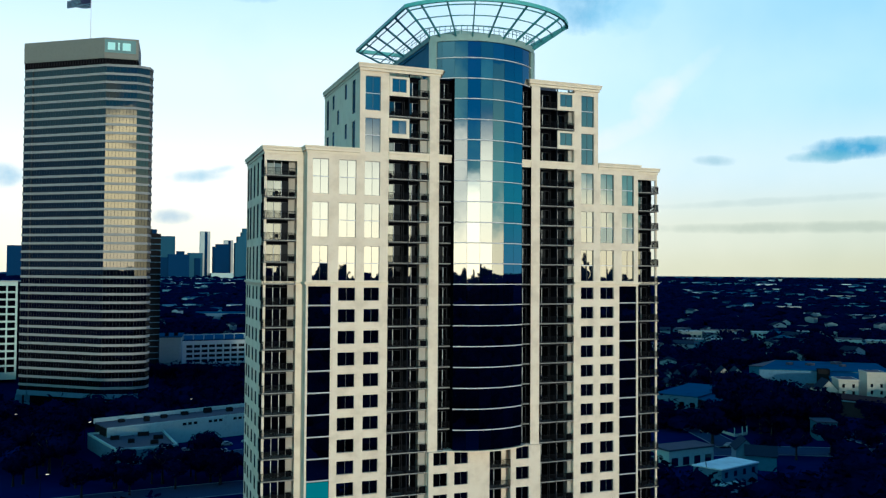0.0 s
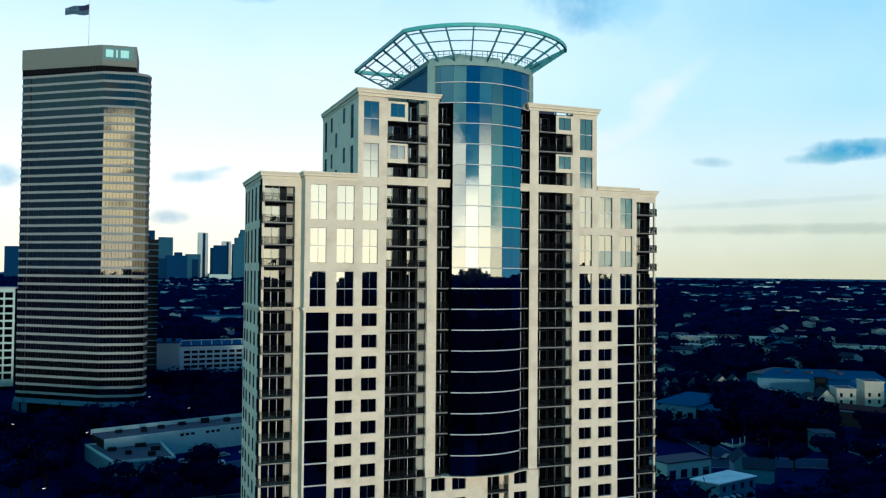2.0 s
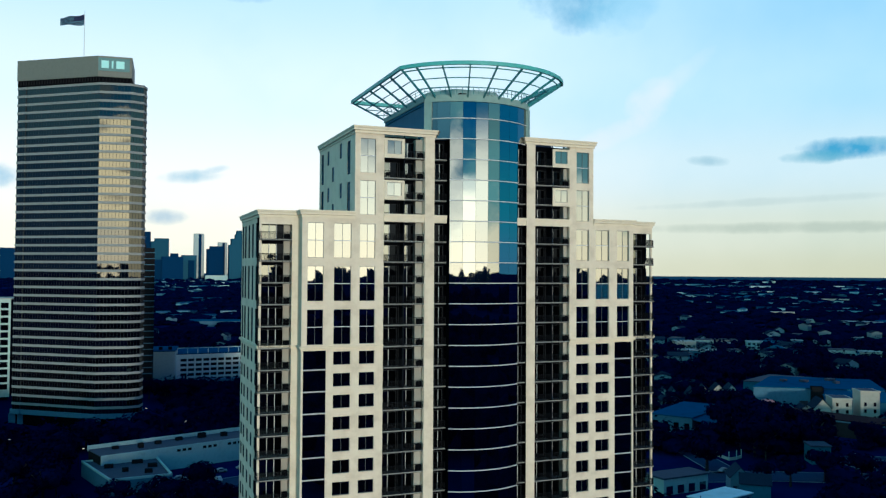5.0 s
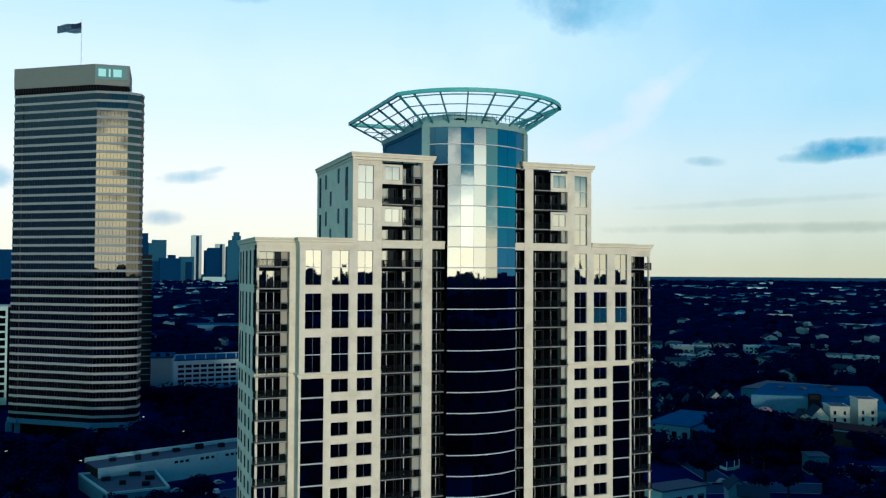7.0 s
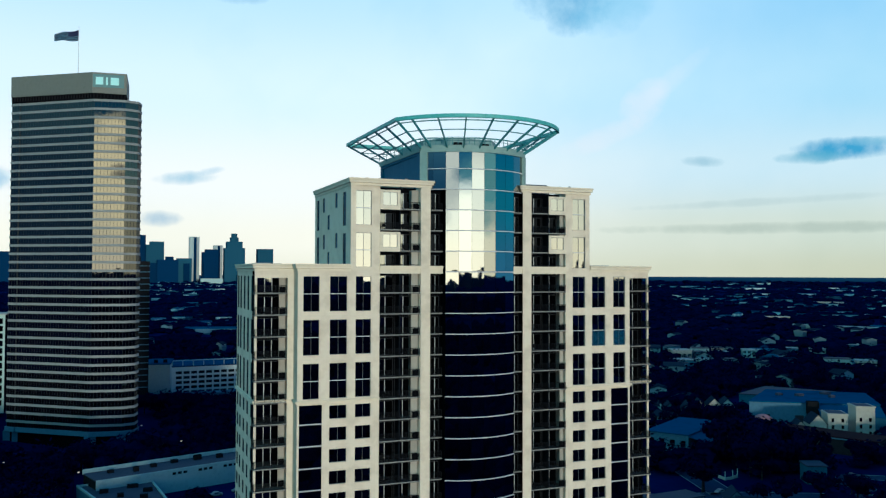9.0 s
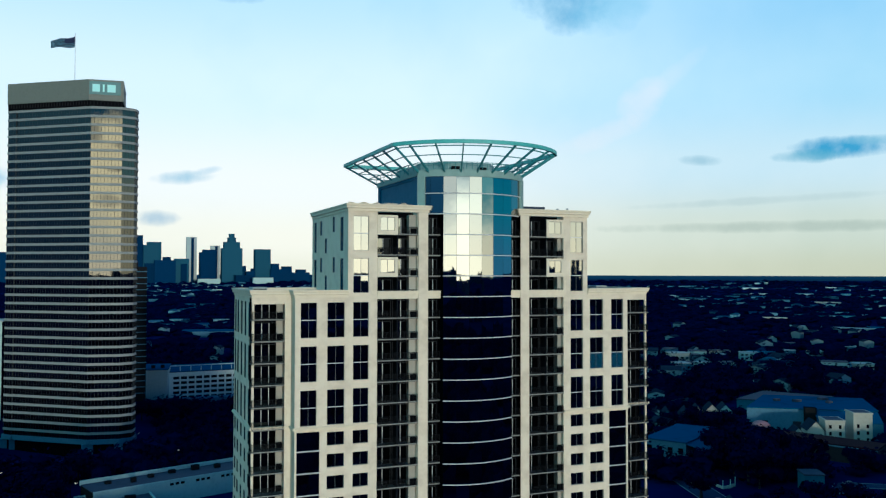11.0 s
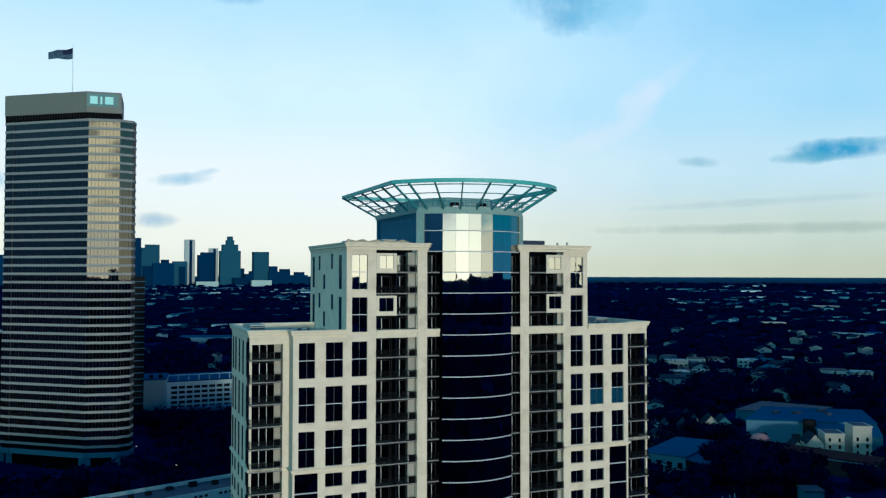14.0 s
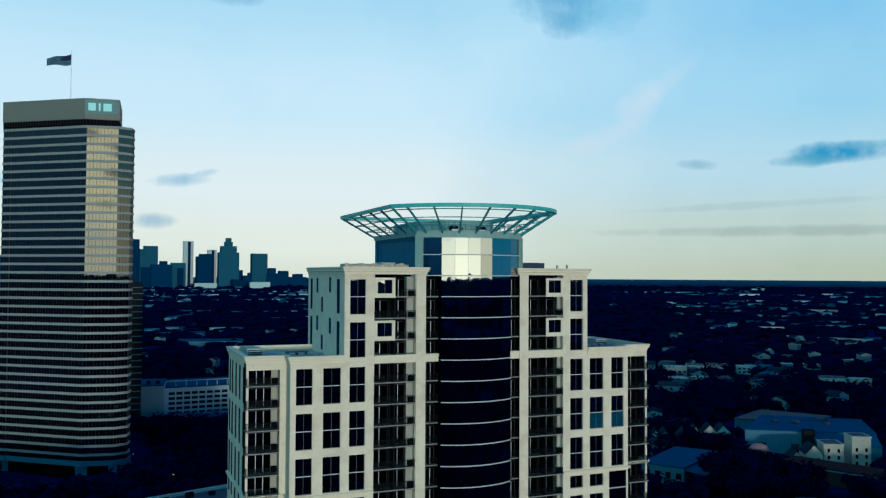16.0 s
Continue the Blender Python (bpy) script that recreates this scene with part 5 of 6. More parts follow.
def dome_pavilion(m):
    ob = thing("pavilion", "small round pavilion with a dusky pink domed roof", "building", m)
    bm = bmesh.new()
    bmesh.ops.create_cone(bm, cap_ends=True, segments=20, radius1=4.2, radius2=4.2, depth=6.0, matrix=pose(0, 0, 3.0))
    part("drum", bm, DIMWALL, ob)
    bm = bmesh.new()
    profile = [(4.8, 6.0), (4.5, 6.9), (3.7, 7.8), (2.4, 8.6), (0.9, 9.0), (0.02, 9.1)]
    rows = [[bm.verts.new((r * math.cos(2 * math.pi * k / 20), r * math.sin(2 * math.pi * k / 20), z)) for k in range(20)] for r, z in profile]
    bm.faces.new(rows[0][::-1])
    for p, q in zip(rows, rows[1:]):
        for k in range(20):
            j = (k + 1) % 20
            bm.faces.new((p[k], p[j], q[j], q[k]))
    bm.faces.new(rows[-1])
    part("dome", bm, surface("dusky_pink_roof", (0.42, 0.17, 0.17), 0.8, grain=0.2, stain=0.3), ob)


def boundary_fence(points):
    """A low pale wall with taller posts that follows the edge of a yard."""
    ob = thing("yard_wall", "low pale yard wall with slim posts", "fence")
    for (x0, y0), (x1, y1) in zip(points, points[1:]):
        bm = bmesh.new()
        turned_box(bm, (x0, y0), (x1, y1), 0.35, 0, 1.0)
        part("wall", bm, LITWALL, ob)
    for x, y in points:
        bm = bmesh.new()
        box(bm, x - 0.13, x + 0.13, y - 0.13, y + 0.13, 0, 3.4)
        bmesh.ops.bevel(bm, geom=bm.edges[:], offset=0.05, segments=1, affect="EDGES")
        part("post", bm, WHITEWALL, ob)


def east_side():
    # the long workshop with a blue metal roof
    b = flat_block([(171, 197), (181, 181), (218, 203), (206, 219)], 7.6, GREYWALL, BLUEROOF, "workshop", "flat-roofed workshop with a weathered blue-grey roof")
    wall_openings(b, (171, 197), (181, 181), 4, 1, 2.6, 2.2, 2.6)
    shed_roof(b, (181, 181), (212, 199.5), 11, 5.2, 7.4, BLUEROOF)
    # the warehouse: a pale gable end and a long roof that comes down towards the street
    b = flat_block([(251.5, 222.5), (278, 205), (303, 189), (330, 222), (290, 252)], 12.6, GREYWALL, BLUEROOF, "warehouse", "large pale warehouse with a low blue-grey roof")
    wall_openings(b, (251.5, 222.5), (278, 205), 2, 1, 1.0, 4.0, 5.5)
    shed_roof(b, (278, 205), (303, 189), 9, 8.2, 12.4, BLUEROOF)
    bm = bmesh.new()
    turned_box(bm, (272, 204.6), (276.5, 201.6), 4.4, 0, 14.0)
    part("stair_tower", bm, MULLION, b, "dark square stair tower")
    for x, y, w in ((288, 226, 2.0), (300, 216, 1.5), (306, 226, 2.4), (280, 232, 1.6)):
        bm = bmesh.new()
        box(bm, x - w, x + w, y - w * 0.7, y + w * 0.7, 13.1, 14.3)
        part("vent", bm, DARKROOF, b)
    flat_block([(292, 276), (318, 249), (352, 262), (330, 296)], 7.0, DIMWALL, DARKROOF, "low_building", "long low building with a dim blue roof", group="low buildings among the trees")
    # cream houses that catch the last sun, its brightness also put into LITWALL
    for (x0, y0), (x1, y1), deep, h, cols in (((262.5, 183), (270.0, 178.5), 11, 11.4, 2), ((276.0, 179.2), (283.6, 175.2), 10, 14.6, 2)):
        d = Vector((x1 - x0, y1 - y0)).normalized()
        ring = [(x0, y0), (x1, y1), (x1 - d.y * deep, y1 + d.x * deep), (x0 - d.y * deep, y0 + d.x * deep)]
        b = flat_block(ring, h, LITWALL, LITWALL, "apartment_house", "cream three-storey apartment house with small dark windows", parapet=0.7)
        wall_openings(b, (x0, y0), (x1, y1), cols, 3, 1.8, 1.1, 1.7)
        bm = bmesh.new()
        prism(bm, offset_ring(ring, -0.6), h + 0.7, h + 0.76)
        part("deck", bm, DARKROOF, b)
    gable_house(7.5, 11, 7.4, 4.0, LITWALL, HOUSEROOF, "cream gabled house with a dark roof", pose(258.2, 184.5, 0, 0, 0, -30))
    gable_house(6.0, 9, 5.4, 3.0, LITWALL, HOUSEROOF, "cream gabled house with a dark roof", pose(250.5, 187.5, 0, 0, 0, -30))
    # a long brick hall with a white eave line, and a pavilion in front of the warehouse
    b = flat_block([(222, 196), (248, 142), (262, 150), (238, 204)], 7.0, BRICK, REDROOF, "brick_hall", "low red brick hall with a rust-coloured roof")
    bm = bmesh.new()
    beam(bm, (222.0, 195.2, 6.7), (247.6, 141.6, 6.7), 0.3, 0.5)
    part("gutter", bm, GREYWALL, b)
    dome_pavilion(pose(246, 207, 0))
    dome_pavilion(pose(238, 209, 0) @ Matrix.Scale(0.62, 4))
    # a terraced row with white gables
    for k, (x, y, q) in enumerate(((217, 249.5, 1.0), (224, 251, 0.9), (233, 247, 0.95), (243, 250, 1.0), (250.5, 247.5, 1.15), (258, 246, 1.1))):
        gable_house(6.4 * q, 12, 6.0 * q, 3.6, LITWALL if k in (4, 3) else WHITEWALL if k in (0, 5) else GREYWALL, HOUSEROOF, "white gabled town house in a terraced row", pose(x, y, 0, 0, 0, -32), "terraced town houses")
    b = flat_block([(101.5, 81.5), (105.4, 74.3), (121.5, 78.3), (118.5, 86.2)], 6.4, GREYWALL, PALEROOF, "villa", "white two-storey villa with a flat pale roof", "house", 0.35)
    wall_openings(b, (105.4, 74.3), (121.5, 78.3), 4, 2, 0.8, 1.3, 1.6)
    bm = bmesh.new()
    turned_box(bm, (104.0, 71.5), (113.0, 74.0), 3.0, 0, 2.8)
    part("porch", bm, WHITEWALL, b)
    b = flat_block([(110.5, 105.0), (129, 106.8), (128, 115), (109.5, 113.5)], 5.0, WHITEWALL, DARKROOF, "row_house", "white row house with garage doors", "house")
    wall_openings(b, (110.5, 105.0), (129, 106.8), 4, 1, 0.2, 2.6, 2.6)
    gable_house(6, 8, 5.4, 3.0, GREYWALL, HOUSEROOF, "white gabled house with a dark roof", pose(134.5, 98, 0, 0, 0, -30))
    gable_house(7, 9, 4.6, 2.4, DIMWALL, HOUSEROOF, "white gabled house with a dark roof", pose(141, 92, 0, 0, 0, 50))
    boundary_fence([(158, 150), (160.5, 145.5), (165, 146), (164, 138), (168, 138.5), (171.5, 140)])
    b = flat_block([(188.5, 122.5), (195, 119.5), (199, 127), (192.5, 130)], 6.4, DIMWALL, DARKROOF, "low_building", "small dim stuccoed building among trees", group="low buildings among the trees")
    wall_openings(b, (188.5, 122.5), (195, 119.5), 2, 1, 1.4, 1.3, 2.6)
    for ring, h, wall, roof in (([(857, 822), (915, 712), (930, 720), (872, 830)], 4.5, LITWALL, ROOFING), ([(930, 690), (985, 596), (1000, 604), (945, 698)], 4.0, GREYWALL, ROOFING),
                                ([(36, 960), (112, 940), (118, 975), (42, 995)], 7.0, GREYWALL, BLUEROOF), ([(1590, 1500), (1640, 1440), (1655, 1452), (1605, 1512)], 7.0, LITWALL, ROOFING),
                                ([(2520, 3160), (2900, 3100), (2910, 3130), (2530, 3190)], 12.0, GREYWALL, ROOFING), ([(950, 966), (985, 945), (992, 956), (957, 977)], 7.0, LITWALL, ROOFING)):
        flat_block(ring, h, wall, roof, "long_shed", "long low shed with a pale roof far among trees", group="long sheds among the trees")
    ob = thing("water_tower", "white water tower standing far over the trees", "tower", pose(2940, 3080, 4) @ Matrix.Scale(0.75, 4))
    bm = bmesh.new()
    bmesh.ops.create_cone(bm, cap_ends=True, segments=12, radius1=9, radius2=7, depth=26, matrix=pose(0, 0, 13))
    part("shaft", bm, WHITEWALL, ob)
    bm = bmesh.new()
    bmesh.ops.create_cone(bm, cap_ends=True, segments=16, radius1=11, radius2=12, depth=12, matrix=pose(0, 0, 32))
    part("tank", bm, WHITEWALL, ob)
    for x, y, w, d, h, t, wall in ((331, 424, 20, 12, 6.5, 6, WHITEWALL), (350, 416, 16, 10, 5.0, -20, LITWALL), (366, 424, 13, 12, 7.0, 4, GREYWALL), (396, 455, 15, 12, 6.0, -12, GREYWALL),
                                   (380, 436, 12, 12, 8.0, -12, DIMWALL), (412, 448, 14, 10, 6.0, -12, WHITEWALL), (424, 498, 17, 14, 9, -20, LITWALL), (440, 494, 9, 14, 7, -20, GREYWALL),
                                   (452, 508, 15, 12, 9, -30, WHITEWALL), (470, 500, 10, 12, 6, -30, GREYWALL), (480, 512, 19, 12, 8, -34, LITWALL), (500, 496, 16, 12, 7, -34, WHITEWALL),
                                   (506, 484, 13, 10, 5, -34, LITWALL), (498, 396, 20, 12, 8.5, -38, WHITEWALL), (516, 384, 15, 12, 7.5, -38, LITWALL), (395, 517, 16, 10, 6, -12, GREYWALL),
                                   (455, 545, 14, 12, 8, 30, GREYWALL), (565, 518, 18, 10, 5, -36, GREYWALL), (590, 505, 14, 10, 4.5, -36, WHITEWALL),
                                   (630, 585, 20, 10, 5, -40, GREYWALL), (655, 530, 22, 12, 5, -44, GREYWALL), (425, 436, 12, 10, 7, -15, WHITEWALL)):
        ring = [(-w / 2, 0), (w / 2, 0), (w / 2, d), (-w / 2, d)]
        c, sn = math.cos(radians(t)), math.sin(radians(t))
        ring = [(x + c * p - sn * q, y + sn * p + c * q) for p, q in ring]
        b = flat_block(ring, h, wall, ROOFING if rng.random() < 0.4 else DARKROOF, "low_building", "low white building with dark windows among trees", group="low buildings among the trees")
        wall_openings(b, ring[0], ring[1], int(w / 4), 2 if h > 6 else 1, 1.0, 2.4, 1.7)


hospital()
low_hall()
small_shop()
dark_tower()
grid_block()
east_side()


# ---- roads, cars, houses and trees ----
def road(points, width, name="road"):
    bm = bmesh.new()
    pts = [Vector(p) for p in points]
    rows = []
    for i, p in enumerate(pts):
        d = ((pts[min(i + 1, len(pts) - 1)] - pts[max(i - 1, 0)])).normalized()
        n = Vector((-d.y, d.x)) * width / 2
        rows.append([bm.verts.new((q.x, q.y, z)) for q in (p - n, p + n) for z in (-0.3, 0.05)])
    for a, b in zip(rows, rows[1:]):
        for i, j in ((0, 1), (1, 3), (3, 2), (2, 0)):
            bm.faces.new((a[i], b[i], b[j], a[j]))
    ob = tagged(part(name, bm, ASPHALT, None, "dark asphalt street between trees and houses"), kind="structure")
    for s in (-1, 1):
        bm = bmesh.new()
        for a, b in zip(pts, pts[1:]):
            d = (b - a).normalized()
            n = Vector((-d.y, d.x)) * (width / 2 + 0.12) * s
            beam(bm, (*(a + n), 0.02), (*(b + n), 0.02), 0.24, 0.32)
        part("kerb", bm, KERB, ob)


road([(-400, 112), (-120, 118), (-60, 124), (30, 128), (120, 126), (160, 114), (220, 84), (420, 20)], 14)
road([(-100, 178), (-92, 224)], 15, "car_park")
road([(-27, 165), (8, 176)], 12, "car_park")
road([(202, 106), (204, 120), (212, 126), (224, 118), (244, 100)], 7)
road([(150, 122), (164, 168), (166, 196), (215, 250), (300, 330), (460, 440)], 10)
road([(-75, 122), (-100, 60), (-130, -80)], 10)

bm = bmesh.new()
prof = ((-2.2, 0.35), (-2.2, 0.85), (-1.3, 0.95), (-0.7, 1.45), (0.8, 1.45), (1.5, 0.95), (2.2, 0.8), (2.2, 0.35))
lo, hi = [bm.verts.new((x, -0.88, z)) for x, z in prof], [bm.verts.new((x, 0.88, z)) for x, z in prof]
bm.faces.new(lo)
bm.faces.new(hi[::-1])
for i in range(len(prof)):
    j = (i + 1) % len(prof)
    bm.faces.new((lo[i], lo[j], hi[j], hi[i]))
car_body = finish(bm, "body", CARPAINT)
bm = bmesh.new()
bmesh.ops.create_cone(bm, cap_ends=True, segments=12, radius1=0.34, radius2=0.34, depth=0.22, matrix=pose(0, 0, 0, 90))
car_wheel = finish(bm, "wheel", TYRE)
bm = bmesh.new()
box(bm, -0.62, 0.72, -0.9, 0.9, 1.0, 1.38)
car_glass = finish(bm, "window", GLASS)


def car(m):
    ob = thing("car", "parked saloon car on dark asphalt", "car", m, "parked cars")
    put("body", car_body, ob)
    put("window", car_glass, ob)
    for x in (-1.35, 1.35):
        for y in (-0.82, 0.82):
            put("wheel", car_wheel, ob, pose(x, y, 0.34))


for x, y in ((-104, 150), (-98, 158), (-92, 150), (-101, 182), (-97, 186), (-95, 194), (-99, 200), (-94, 208), (-96, 216), (-30, 178), (-24, 181), (-16, 184),
             (-8, 187), (-26, 170), (-18, 172), (-31, 163), (-27, 176), (-22, 168), (-34, 158), (130, 124), (213, 125), (230, 112), (150, 124), (90, 60), (96, 58), (112, 60)):
    car(pose(x, y, 0.06, 0, 0, rng.choice((8, 98, 188))))

# street lamps with a small warm head, just lit
LAMPLIGHT = bpy.data.materials.new("lamp_glow")
LAMPLIGHT.use_nodes = True
lit = LAMPLIGHT.node_tree.nodes["Principled BSDF"]
lit.inputs["Emission Color"].default_value = (1.0, 0.86, 0.62, 1.0)
lit.inputs["Emission Strength"].default_value = 1.2
bm = bmesh.new()
bmesh.ops.create_cone(bm, cap_ends=True, segments=8, radius1=0.12, radius2=0.07, depth=7.0, matrix=pose(0, 0, 3.5))
lamp_pole = finish(bm, "pole", MULLION)
bm = bmesh.new()
beam(bm, (0, 0, 6.9), (1.6, 0, 7.2), 0.09)
lamp_arm = finish(bm, "arm", MULLION)
bm = bmesh.new()
box(bm, 1.3, 2.1, -0.22, 0.22, 7.1, 7.3)
bmesh.ops.bevel(bm, geom=bm.edges[:], offset=0.04, segments=1, affect="EDGES")
lamp_head = finish(bm, "head", MULLION)
bm = bmesh.new()
box(bm, 1.36, 2.04, -0.26, 0.16, 6.94, 7.09)
lamp_glass = finish(bm, "diffuser", LAMPLIGHT)
for x, y in ((-62, 206), (-24, 250), (-88, 232), (-14, 205), (-70, 128), (-37, 322), (128, 150), (176, 196), (238, 275)):
    ob = thing("street_lamp", "slender dark street lamp with a small lit head", "street lamp", pose(x, y, dip(x, y), 0, 0, 20), "street lamps")
    put("pole", lamp_pole, ob)
    put("arm", lamp_arm, ob)
    put("diffuser", lamp_glass, put("head", lamp_head, ob))

KEEP = [(-110, -82, 174, 228), (-36, 8, 160, 188), (198, 246, 98, 130), (-62, -2, 160, 222), (-104, -28, 268, 390), (-40, 90, 468, 545), (-36, 36, -6, 26), (168, 222, 178, 220), (220, 262, 142, 206), (246, 335, 170, 255),
        (98, 143, 68, 117), (-165, -100, 396, 425), (-60, -24, 445, 485), (156, 173, 136, 152), (186, 200, 118, 131), (288, 354, 247, 298)]


def free(x, y, pad=4):
    return not any(a - pad < x < b + pad and c - pad < y < d + pad for a, b, c, d in KEEP)


def crown_mesh(seed, lobes, size, leaves, name="crown"):
    """A crown of many small leaf sprays on several lobes, with gaps."""
    r = random.Random(seed)
    bm = bmesh.new()
    centres = [(Vector((r.uniform(-1, 1), r.uniform(-1, 1), r.uniform(-0.35, 0.75))) * size * 0.55, size * r.uniform(0.35, 0.6)) for _ in range(lobes)]
    for _ in range(leaves):
        c, rad = r.choice(centres)
        d = Vector((r.gauss(0, 1), r.gauss(0, 1), r.gauss(0, 1))).normalized()
        p = c + d * rad * r.uniform(0.7, 1.08)
        p.z *= 0.85
        t = d.orthogonal().normalized()
        t.rotate(Matrix.Rotation(r.uniform(0, 6.28), 3, d))
        b = d.cross(t)
        w, h = size * r.uniform(0.05, 0.11), size * r.uniform(0.07, 0.14)
        tilt = d * r.uniform(-0.6, 0.6) * w
        bm.faces.new([bm.verts.new(q) for q in (p - t * w - tilt, p + b * h * 0.6, p + t * w + tilt, p - b * h)])
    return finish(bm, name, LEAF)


bm = bmesh.new()
bmesh.ops.create_cone(bm, cap_ends=True, segments=9, radius1=0.38, radius2=0.16, depth=5.0, matrix=pose(0, 0, 2.5))
trunk_mesh = finish(bm, "trunk", BARK)
bm = bmesh.new()
beam(bm, (0, 0, 4.2), (2.4, 0, 6.8), 0.17)
limb_mesh = finish(bm, "limb", BARK)
crowns = [crown_mesh(k, 9, 4.2, 900) for k in range(4)]


def tree(x, y, size, k):
    ob = thing("tree", "dark leafy broad-crowned tree in evening shade", "tree", pose(x, y, dip(x, y), 0, 0, k * 77) @ Matrix.Scale(size, 4), "trees round the buildings")
    put("trunk", trunk_mesh, ob)
    for i in range(5):
        put("limb", limb_mesh, ob, pose(0, 0, 0.12 * i, 0, 0, i * 72 + 9 * (i % 3)))
    put("crown", crowns[k % 4], ob, pose(0, 0, 5.6) @ Matrix.Diagonal((1.22, 1.22, 1.1, 1)))


# the large dark crowns beside the workshop and in front of the office tower
for i, (x, y, q) in enumerate(((186, 166, 1.9), (198, 172, 2.0), (208, 180, 1.9), (182, 152, 1.8), (196, 156, 1.9), (208, 162, 2.0), (216, 150, 1.7), (178, 140, 1.7), (190, 142, 1.6), (146, 128, 1.4), (206, 138, 1.6),
                               (226, 216, 1.5), (236, 222, 1.4), (150, 160, 1.2),
                               (-118, 190, 1.7), (-74, 200, 1.3), (-70, 188, 1.2), (-86, 160, 1.4), (-116, 214, 1.6), (-76, 214, 1.3), (-78, 172, 1.5), (-70, 160, 1.4),
                               (-62, 140, 0.9), (-52, 136, 0.8), (-42, 138, 0.75), (-30, 137, 0.8), (-76, 150, 1.2), (-18, 138, 0.8), (-36, 130, 0.9), (-48, 128, 0.9), (-60, 128, 1.0), (-24, 130, 0.9), (-67, 170, 0.8), (-80, 184, 1.4))):
    tree(x, y, q, i)

count = 0
tr = random.Random(21)
while count < 170:
    if tr.random() < 0.5:
        x, y = tr.uniform(-110, 0), tr.uniform(120, 430)
    else:
        y = tr.uniform(70, 330)
        x = tr.uniform(0.55 * y + 60, 1.05 * y + 130)
    if free(x, y) and math.hypot(x, y) > 60:
        tree(x, y, tr.uniform(0.8, 1.35), count)
        count += 1


def far_woods():
    """Woods and street trees out to the horizon: uneven clumps."""
    r = random.Random(5)
    base = bmesh.new()
    bmesh.ops.create_icosphere(base, subdivisions=1, radius=1.0)
    bv = [v.co.copy() for v in base.verts]
    bf = [[v.index for v in f.verts] for f in base.faces]
    base.free()
    verts, faces = [], []
    made = 0
    while made < 21000:
        far = 60 + 4700 * r.random() ** 1.8
        az = radians(r.uniform(-30, 70))
        x, y = far * math.sin(az) - 50, far * math.cos(az) - 110
        if not free(x, y):
            continue
        z = dip(x, y) + max(0.0, (math.hypot(x + 50, y + 110) - 2700) / 2150) ** 2 * 30
        if far < 330 and (math.hypot(x, y) < 62 or y > 90 and (-0.3 * y - 110 < x < 0 or x > 0.5 * y + 40)):
            continue
        s = r.uniform(3.5, 6.5) * (1 + far / 3500)
        k = len(verts)
        sx, sy, sz = s * r.uniform(0.8, 1.5), s * r.uniform(0.8, 1.5), s * r.uniform(0.6, 0.95)
        if far > 900:
            sx, sz = sx * 1.5, sz * 0.72
        near_by = far < 900
        for v in bv:
            q = r.uniform(0.55, 0.9) if near_by else r.uniform(0.72, 1.2)
            verts.append((x + v.x * sx * q, y + v.y * sy * q, z + sz * 0.8 + v.z * sz * q))
        faces += [[i + k for i in f] for f in bf]
        # sprays of leaves over the nearer crowns
        for _ in range(46 if near_by else 0):
            a, c = r.uniform(0, 6.283), r.uniform(-0.5, 1.0)
            g, q = math.sqrt(max(0.0, 1 - c * c)), r.uniform(0.72, 1.18)
            px, py, pz = x + sx * q * g * math.cos(a), y + sy * q * g * math.sin(a), z + sz * 0.8 + sz * q * c
            ux, uy, uz = r.uniform(-1, 1) * s * 0.2, r.uniform(-1, 1) * s * 0.2, r.uniform(-1, 1) * s * 0.1
            wx, wy, wz = r.uniform(-1, 1) * s * 0.16, r.uniform(-1, 1) * s * 0.16, r.uniform(-1, 1) * s * 0.14
            k = len(verts)
            verts += [(px - ux, py - uy, pz - uz), (px + wx, py + wy, pz + wz), (px + ux, py + uy, pz + uz), (px - wx, py - wy, pz - wz)]
            faces.append([k, k + 1, k + 2, k + 3])
        made += 1
    me = bpy.data.meshes.new("far_woods")
    me.from_pydata(verts, [], faces)
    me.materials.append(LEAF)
    tagged(put("far_woods", me, None, None, "dark woods and street trees reaching the horizon"), category="trees", kind="stuff")


far_woods()


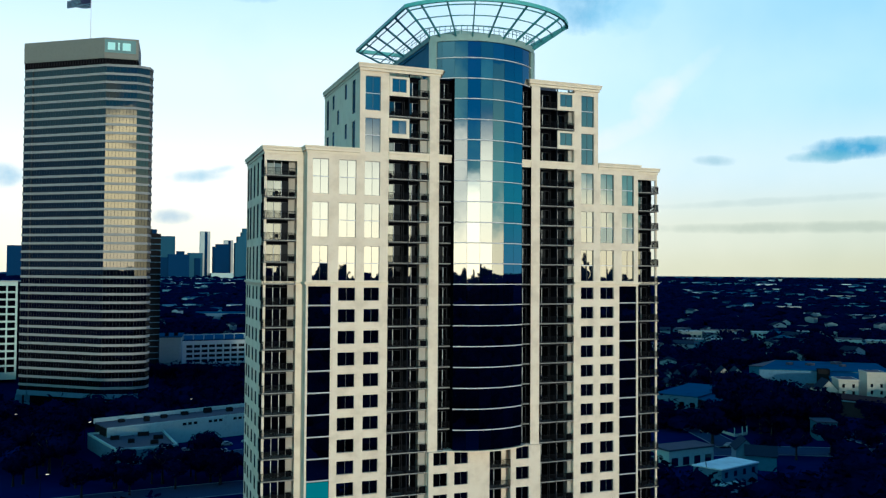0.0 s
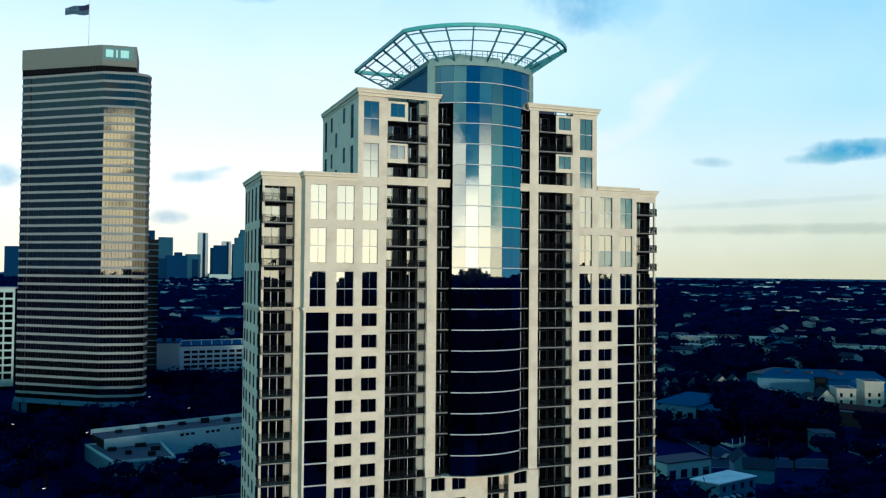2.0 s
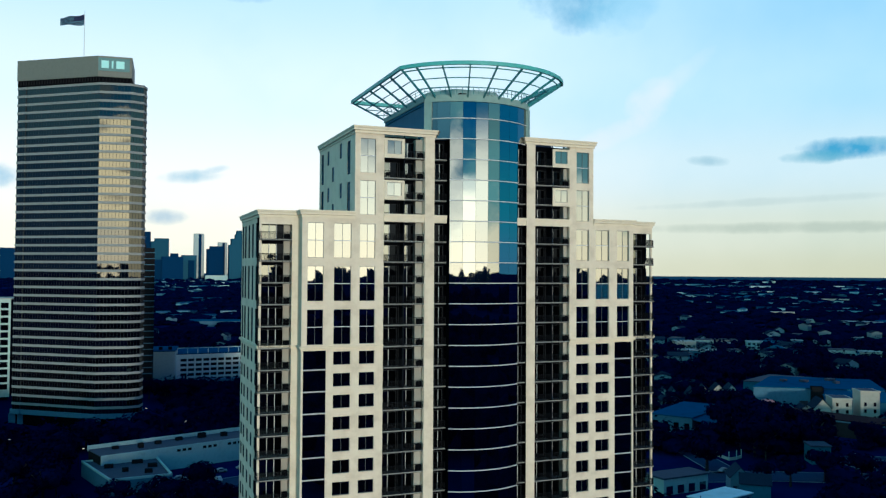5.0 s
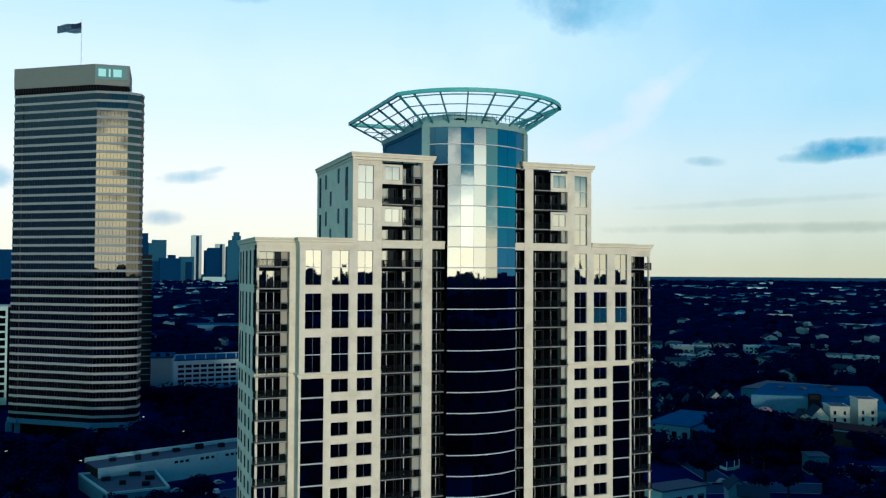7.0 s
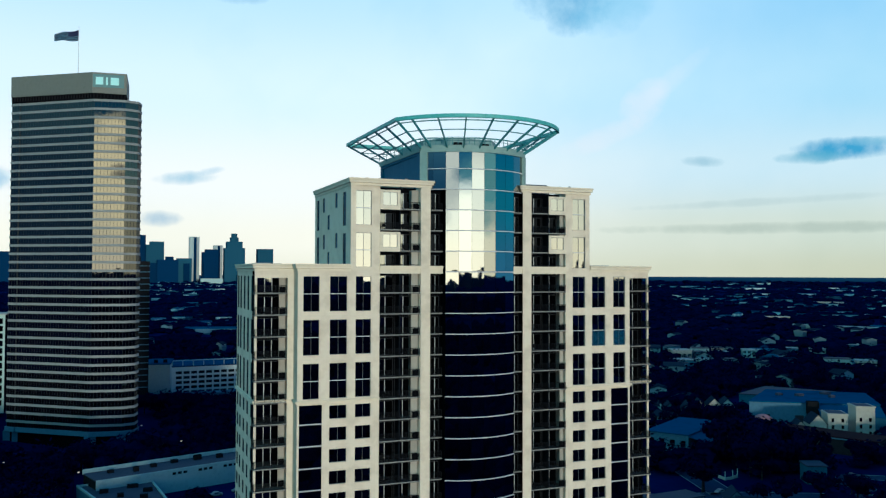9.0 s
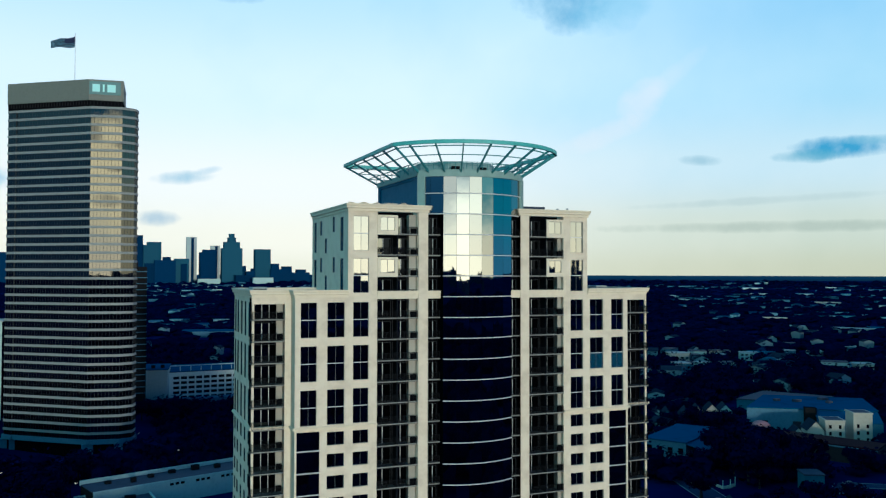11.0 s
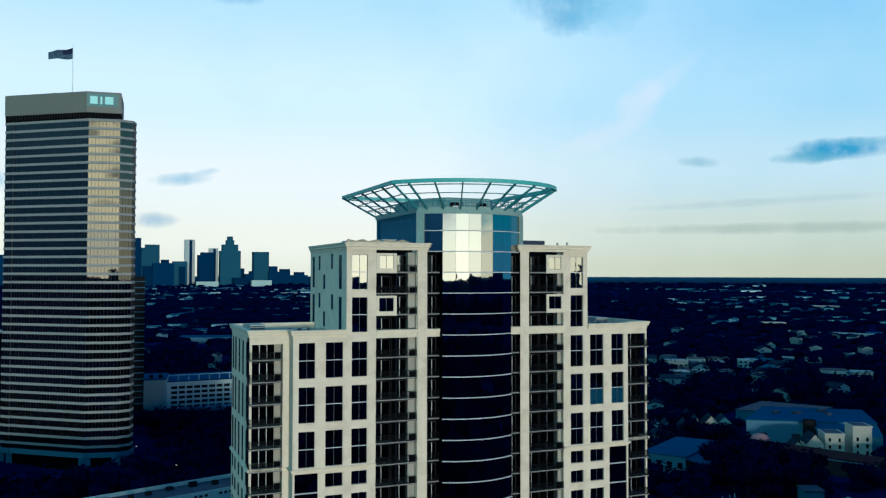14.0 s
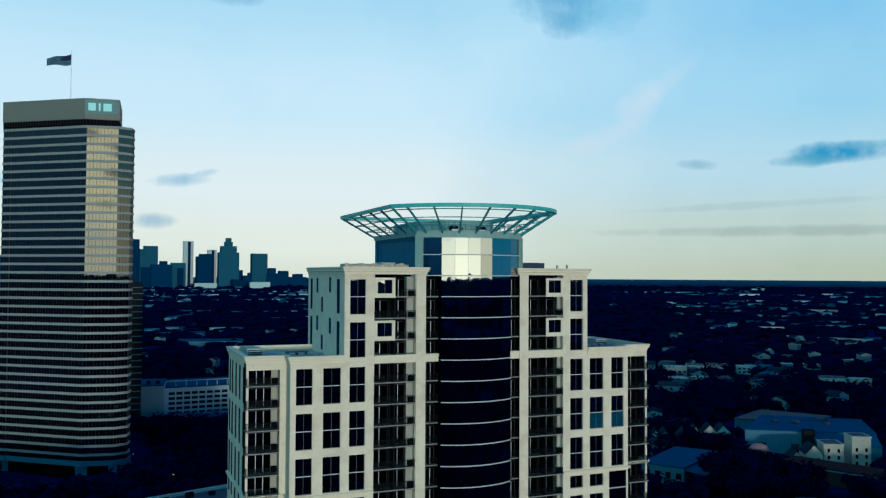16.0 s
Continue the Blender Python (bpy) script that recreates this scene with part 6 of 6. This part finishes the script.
def houses():
    """Single houses in the nearer quarters, and a carpet of far roofs and walls."""
    r = random.Random(11)
    made = 0
    while made < 46:
        far = r.uniform(420, 1300)
        az = radians(r.uniform(36, 52) if r.random() < 0.75 else r.uniform(0, 17))
        x, y = far * math.sin(az) - 50, far * math.cos(az) - 110
        if free(x, y, 12):
            gable_house(r.uniform(8, 16), r.uniform(9, 16), r.uniform(4, 8), r.uniform(1.5, 3.5), m=pose(x, y, dip(x, y), 0, 0, r.choice((-25, -35, 55, -70, 10))), windows=False)
            made += 1
    # streets of low buildings far off: walls with a gap for each bay, and their roofs
    verts, faces, rverts, rfaces = [], [], [], []

    def block(x, y, z0, w, d, h, a, lift):
        for vs, fs, za, zb, g in ((verts, faces, z0, z0 + h, 0.0), (rverts, rfaces, z0 + h, z0 + h + lift, 0.4)):
            k = len(vs)
            for z in (za, zb):
                for p, q in ((-w / 2 - g, -d / 2 - g), (w / 2 + g, -d / 2 - g), (w / 2 + g, d / 2 + g), (-w / 2 - g, d / 2 + g)):
                    if z == zb and g and lift > 1.0:
                        q *= 0.25
                    vs.append((x + p * math.cos(a) - q * math.sin(a), y + p * math.sin(a) + q * math.cos(a), z))
            fs += [[k + i for i in f] for f in ((0, 1, 5, 4), (1, 2, 6, 5), (2, 3, 7, 6), (3, 0, 4, 7), (4, 5, 6, 7))]

    for i in range(118):
        far = 640 + 3900 * r.random() ** 1.25
        az = radians(r.uniform(33, 53) if r.random() < 0.62 else r.uniform(-4, 19))
        if i >= 78:
            far, az = r.uniform(1500, 4000), radians(r.uniform(-2, 19))
        cx, cy = far * math.sin(az) - 50, far * math.cos(az) - 110
        row = -az + radians(r.choice((-4, 0, 3, 8, 80)))
        big = 1 + far / 3800
        at = 0.0
        for _ in range(r.randint(2, 7)):
            w, d, h = r.uniform(5, 20) * big * big, r.uniform(7, 14) * big, r.uniform(2.8, 5.2) * big
            x, y = cx + (at + w / 2) * math.cos(row) + r.uniform(-9, 9), cy + (at + w / 2) * math.sin(row) + r.uniform(-14, 14)
            at += w + r.uniform(2, 26) * big
            if free(x, y, 10):
                block(x, y, max(0.0, (math.hypot(x + 50, y + 110) - 2700) / 2150) ** 2 * 30 + dip(x, y), w, d, h, row, r.choice((0.4, 0.5, 2.4)))
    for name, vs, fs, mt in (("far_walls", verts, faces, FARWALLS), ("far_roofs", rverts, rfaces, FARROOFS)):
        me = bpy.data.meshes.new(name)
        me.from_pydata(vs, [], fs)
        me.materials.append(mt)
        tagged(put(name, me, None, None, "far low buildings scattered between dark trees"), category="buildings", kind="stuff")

houses()


def western_skyline():
    """Far woods and high-rises mirrored in the glass, and unseen trees added to shade the ground."""
    r = random.Random(3)
    verts, faces = [], []
    for i in range(700):
        az = radians(-70 + 140 * i / 700 + r.uniform(-0.2, 0.2))
        far = r.uniform(1300, 2000)
        x, y = far * math.sin(az), -far * math.cos(az)
        w, h = r.uniform(7, 18), 20 + 26 * r.random() ** 2
        k = len(verts)
        n = 7
        for j in range(n):
            b = 2 * math.pi * j / n
            verts.append((x + w * math.cos(b), y + w * math.sin(b), 0))
        for j in range(n):
            b = 2 * math.pi * j / n
            verts.append((x + w * 0.8 * math.cos(b), y + w * 0.8 * math.sin(b), h * r.uniform(0.6, 0.85)))
        verts.append((x, y, h))
        for j in range(n):
            q = (j + 1) % n
            faces.append([k + j, k + q, k + n + q, k + n + j])
            faces.append([k + n + j, k + n + q, k + 2 * n])
    # nearer trees, unseen, added to keep the low sun off the ground
    for i in range(3600):
        far = r.uniform(190, 900)
        az = radians(r.uniform(-62, 62))
        x, y = far * math.sin(az), -far * math.cos(az)
        if i > 2600:
            # the quarter beside the tower, out of the drone's sight: trees added to block sun
            far, az = 70 + 700 * r.random(), radians(r.uniform(54, 125))
            x, y = far * math.sin(az) - 50, far * math.cos(az) - 110
        # gap left so the sun reaches the cream houses
        if math.hypot(x + 51, y + 115) < 45 or 236 < x < 305:
            continue
        w, h = r.uniform(5, 9), r.uniform(12, 25)
        k = len(verts)
        n = 7
        for f, q in ((0.5, 0.15), (1.0, 0.45), (0.75, 0.8)):
            for j in range(n):
                b = 2 * math.pi * j / n
                g = r.uniform(0.8, 1.15) * f * w
                verts.append((x + g * math.cos(b), y + g * math.sin(b), h * q))
        verts.append((x, y, h))
        for a in (0, n):
            for j in range(n):
                q = (j + 1) % n
                faces.append([k + a + j, k + a + q, k + a + n + q, k + a + n + j])
        for j in range(n):
            faces.append([k + 2 * n + j, k + 2 * n + (j + 1) % n, k + 3 * n])
    me = bpy.data.meshes.new("western_woods")
    me.from_pydata(verts, [], faces)
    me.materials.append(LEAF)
    tagged(put("western_woods", me, None, None, "dark tree line and added shade trees on the sunset side"), category="trees", kind="stuff")
    shapes = []
    for k in range(3):
        bm = bmesh.new()
        box(bm, -0.5, 0.5, -0.5, 0.5, 0, 0.9 - 0.08 * k)
        prism(bm, [(-0.35 + 0.1 * k, -0.3), (0.3, -0.3), (0.3, 0.3), (-0.35 + 0.1 * k, 0.3)], 0.9 - 0.08 * k, 1.0)
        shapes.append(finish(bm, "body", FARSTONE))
    for i in range(90):
        a = radians(r.choice((-24, -8, 3, 13, 16, 19, 27, 31)) + r.gauss(0, 2.2))
        far = r.uniform(3300, 4300)
        w, h = r.uniform(14, 40), 60 + 42 * r.random() ** 2
        if i in (0, 1):
            a, w, h = radians((29.2, 31.4)[i]), 16, 140
        ob = thing("high_rise", "far high-rise tower dark against the sunset", "building", pose(far * math.sin(a), -far * math.cos(a), 0), "western skyline")
        put("body", shapes[i % 3], ob, Matrix.Diagonal((w, w, h, 1)))

western_skyline()
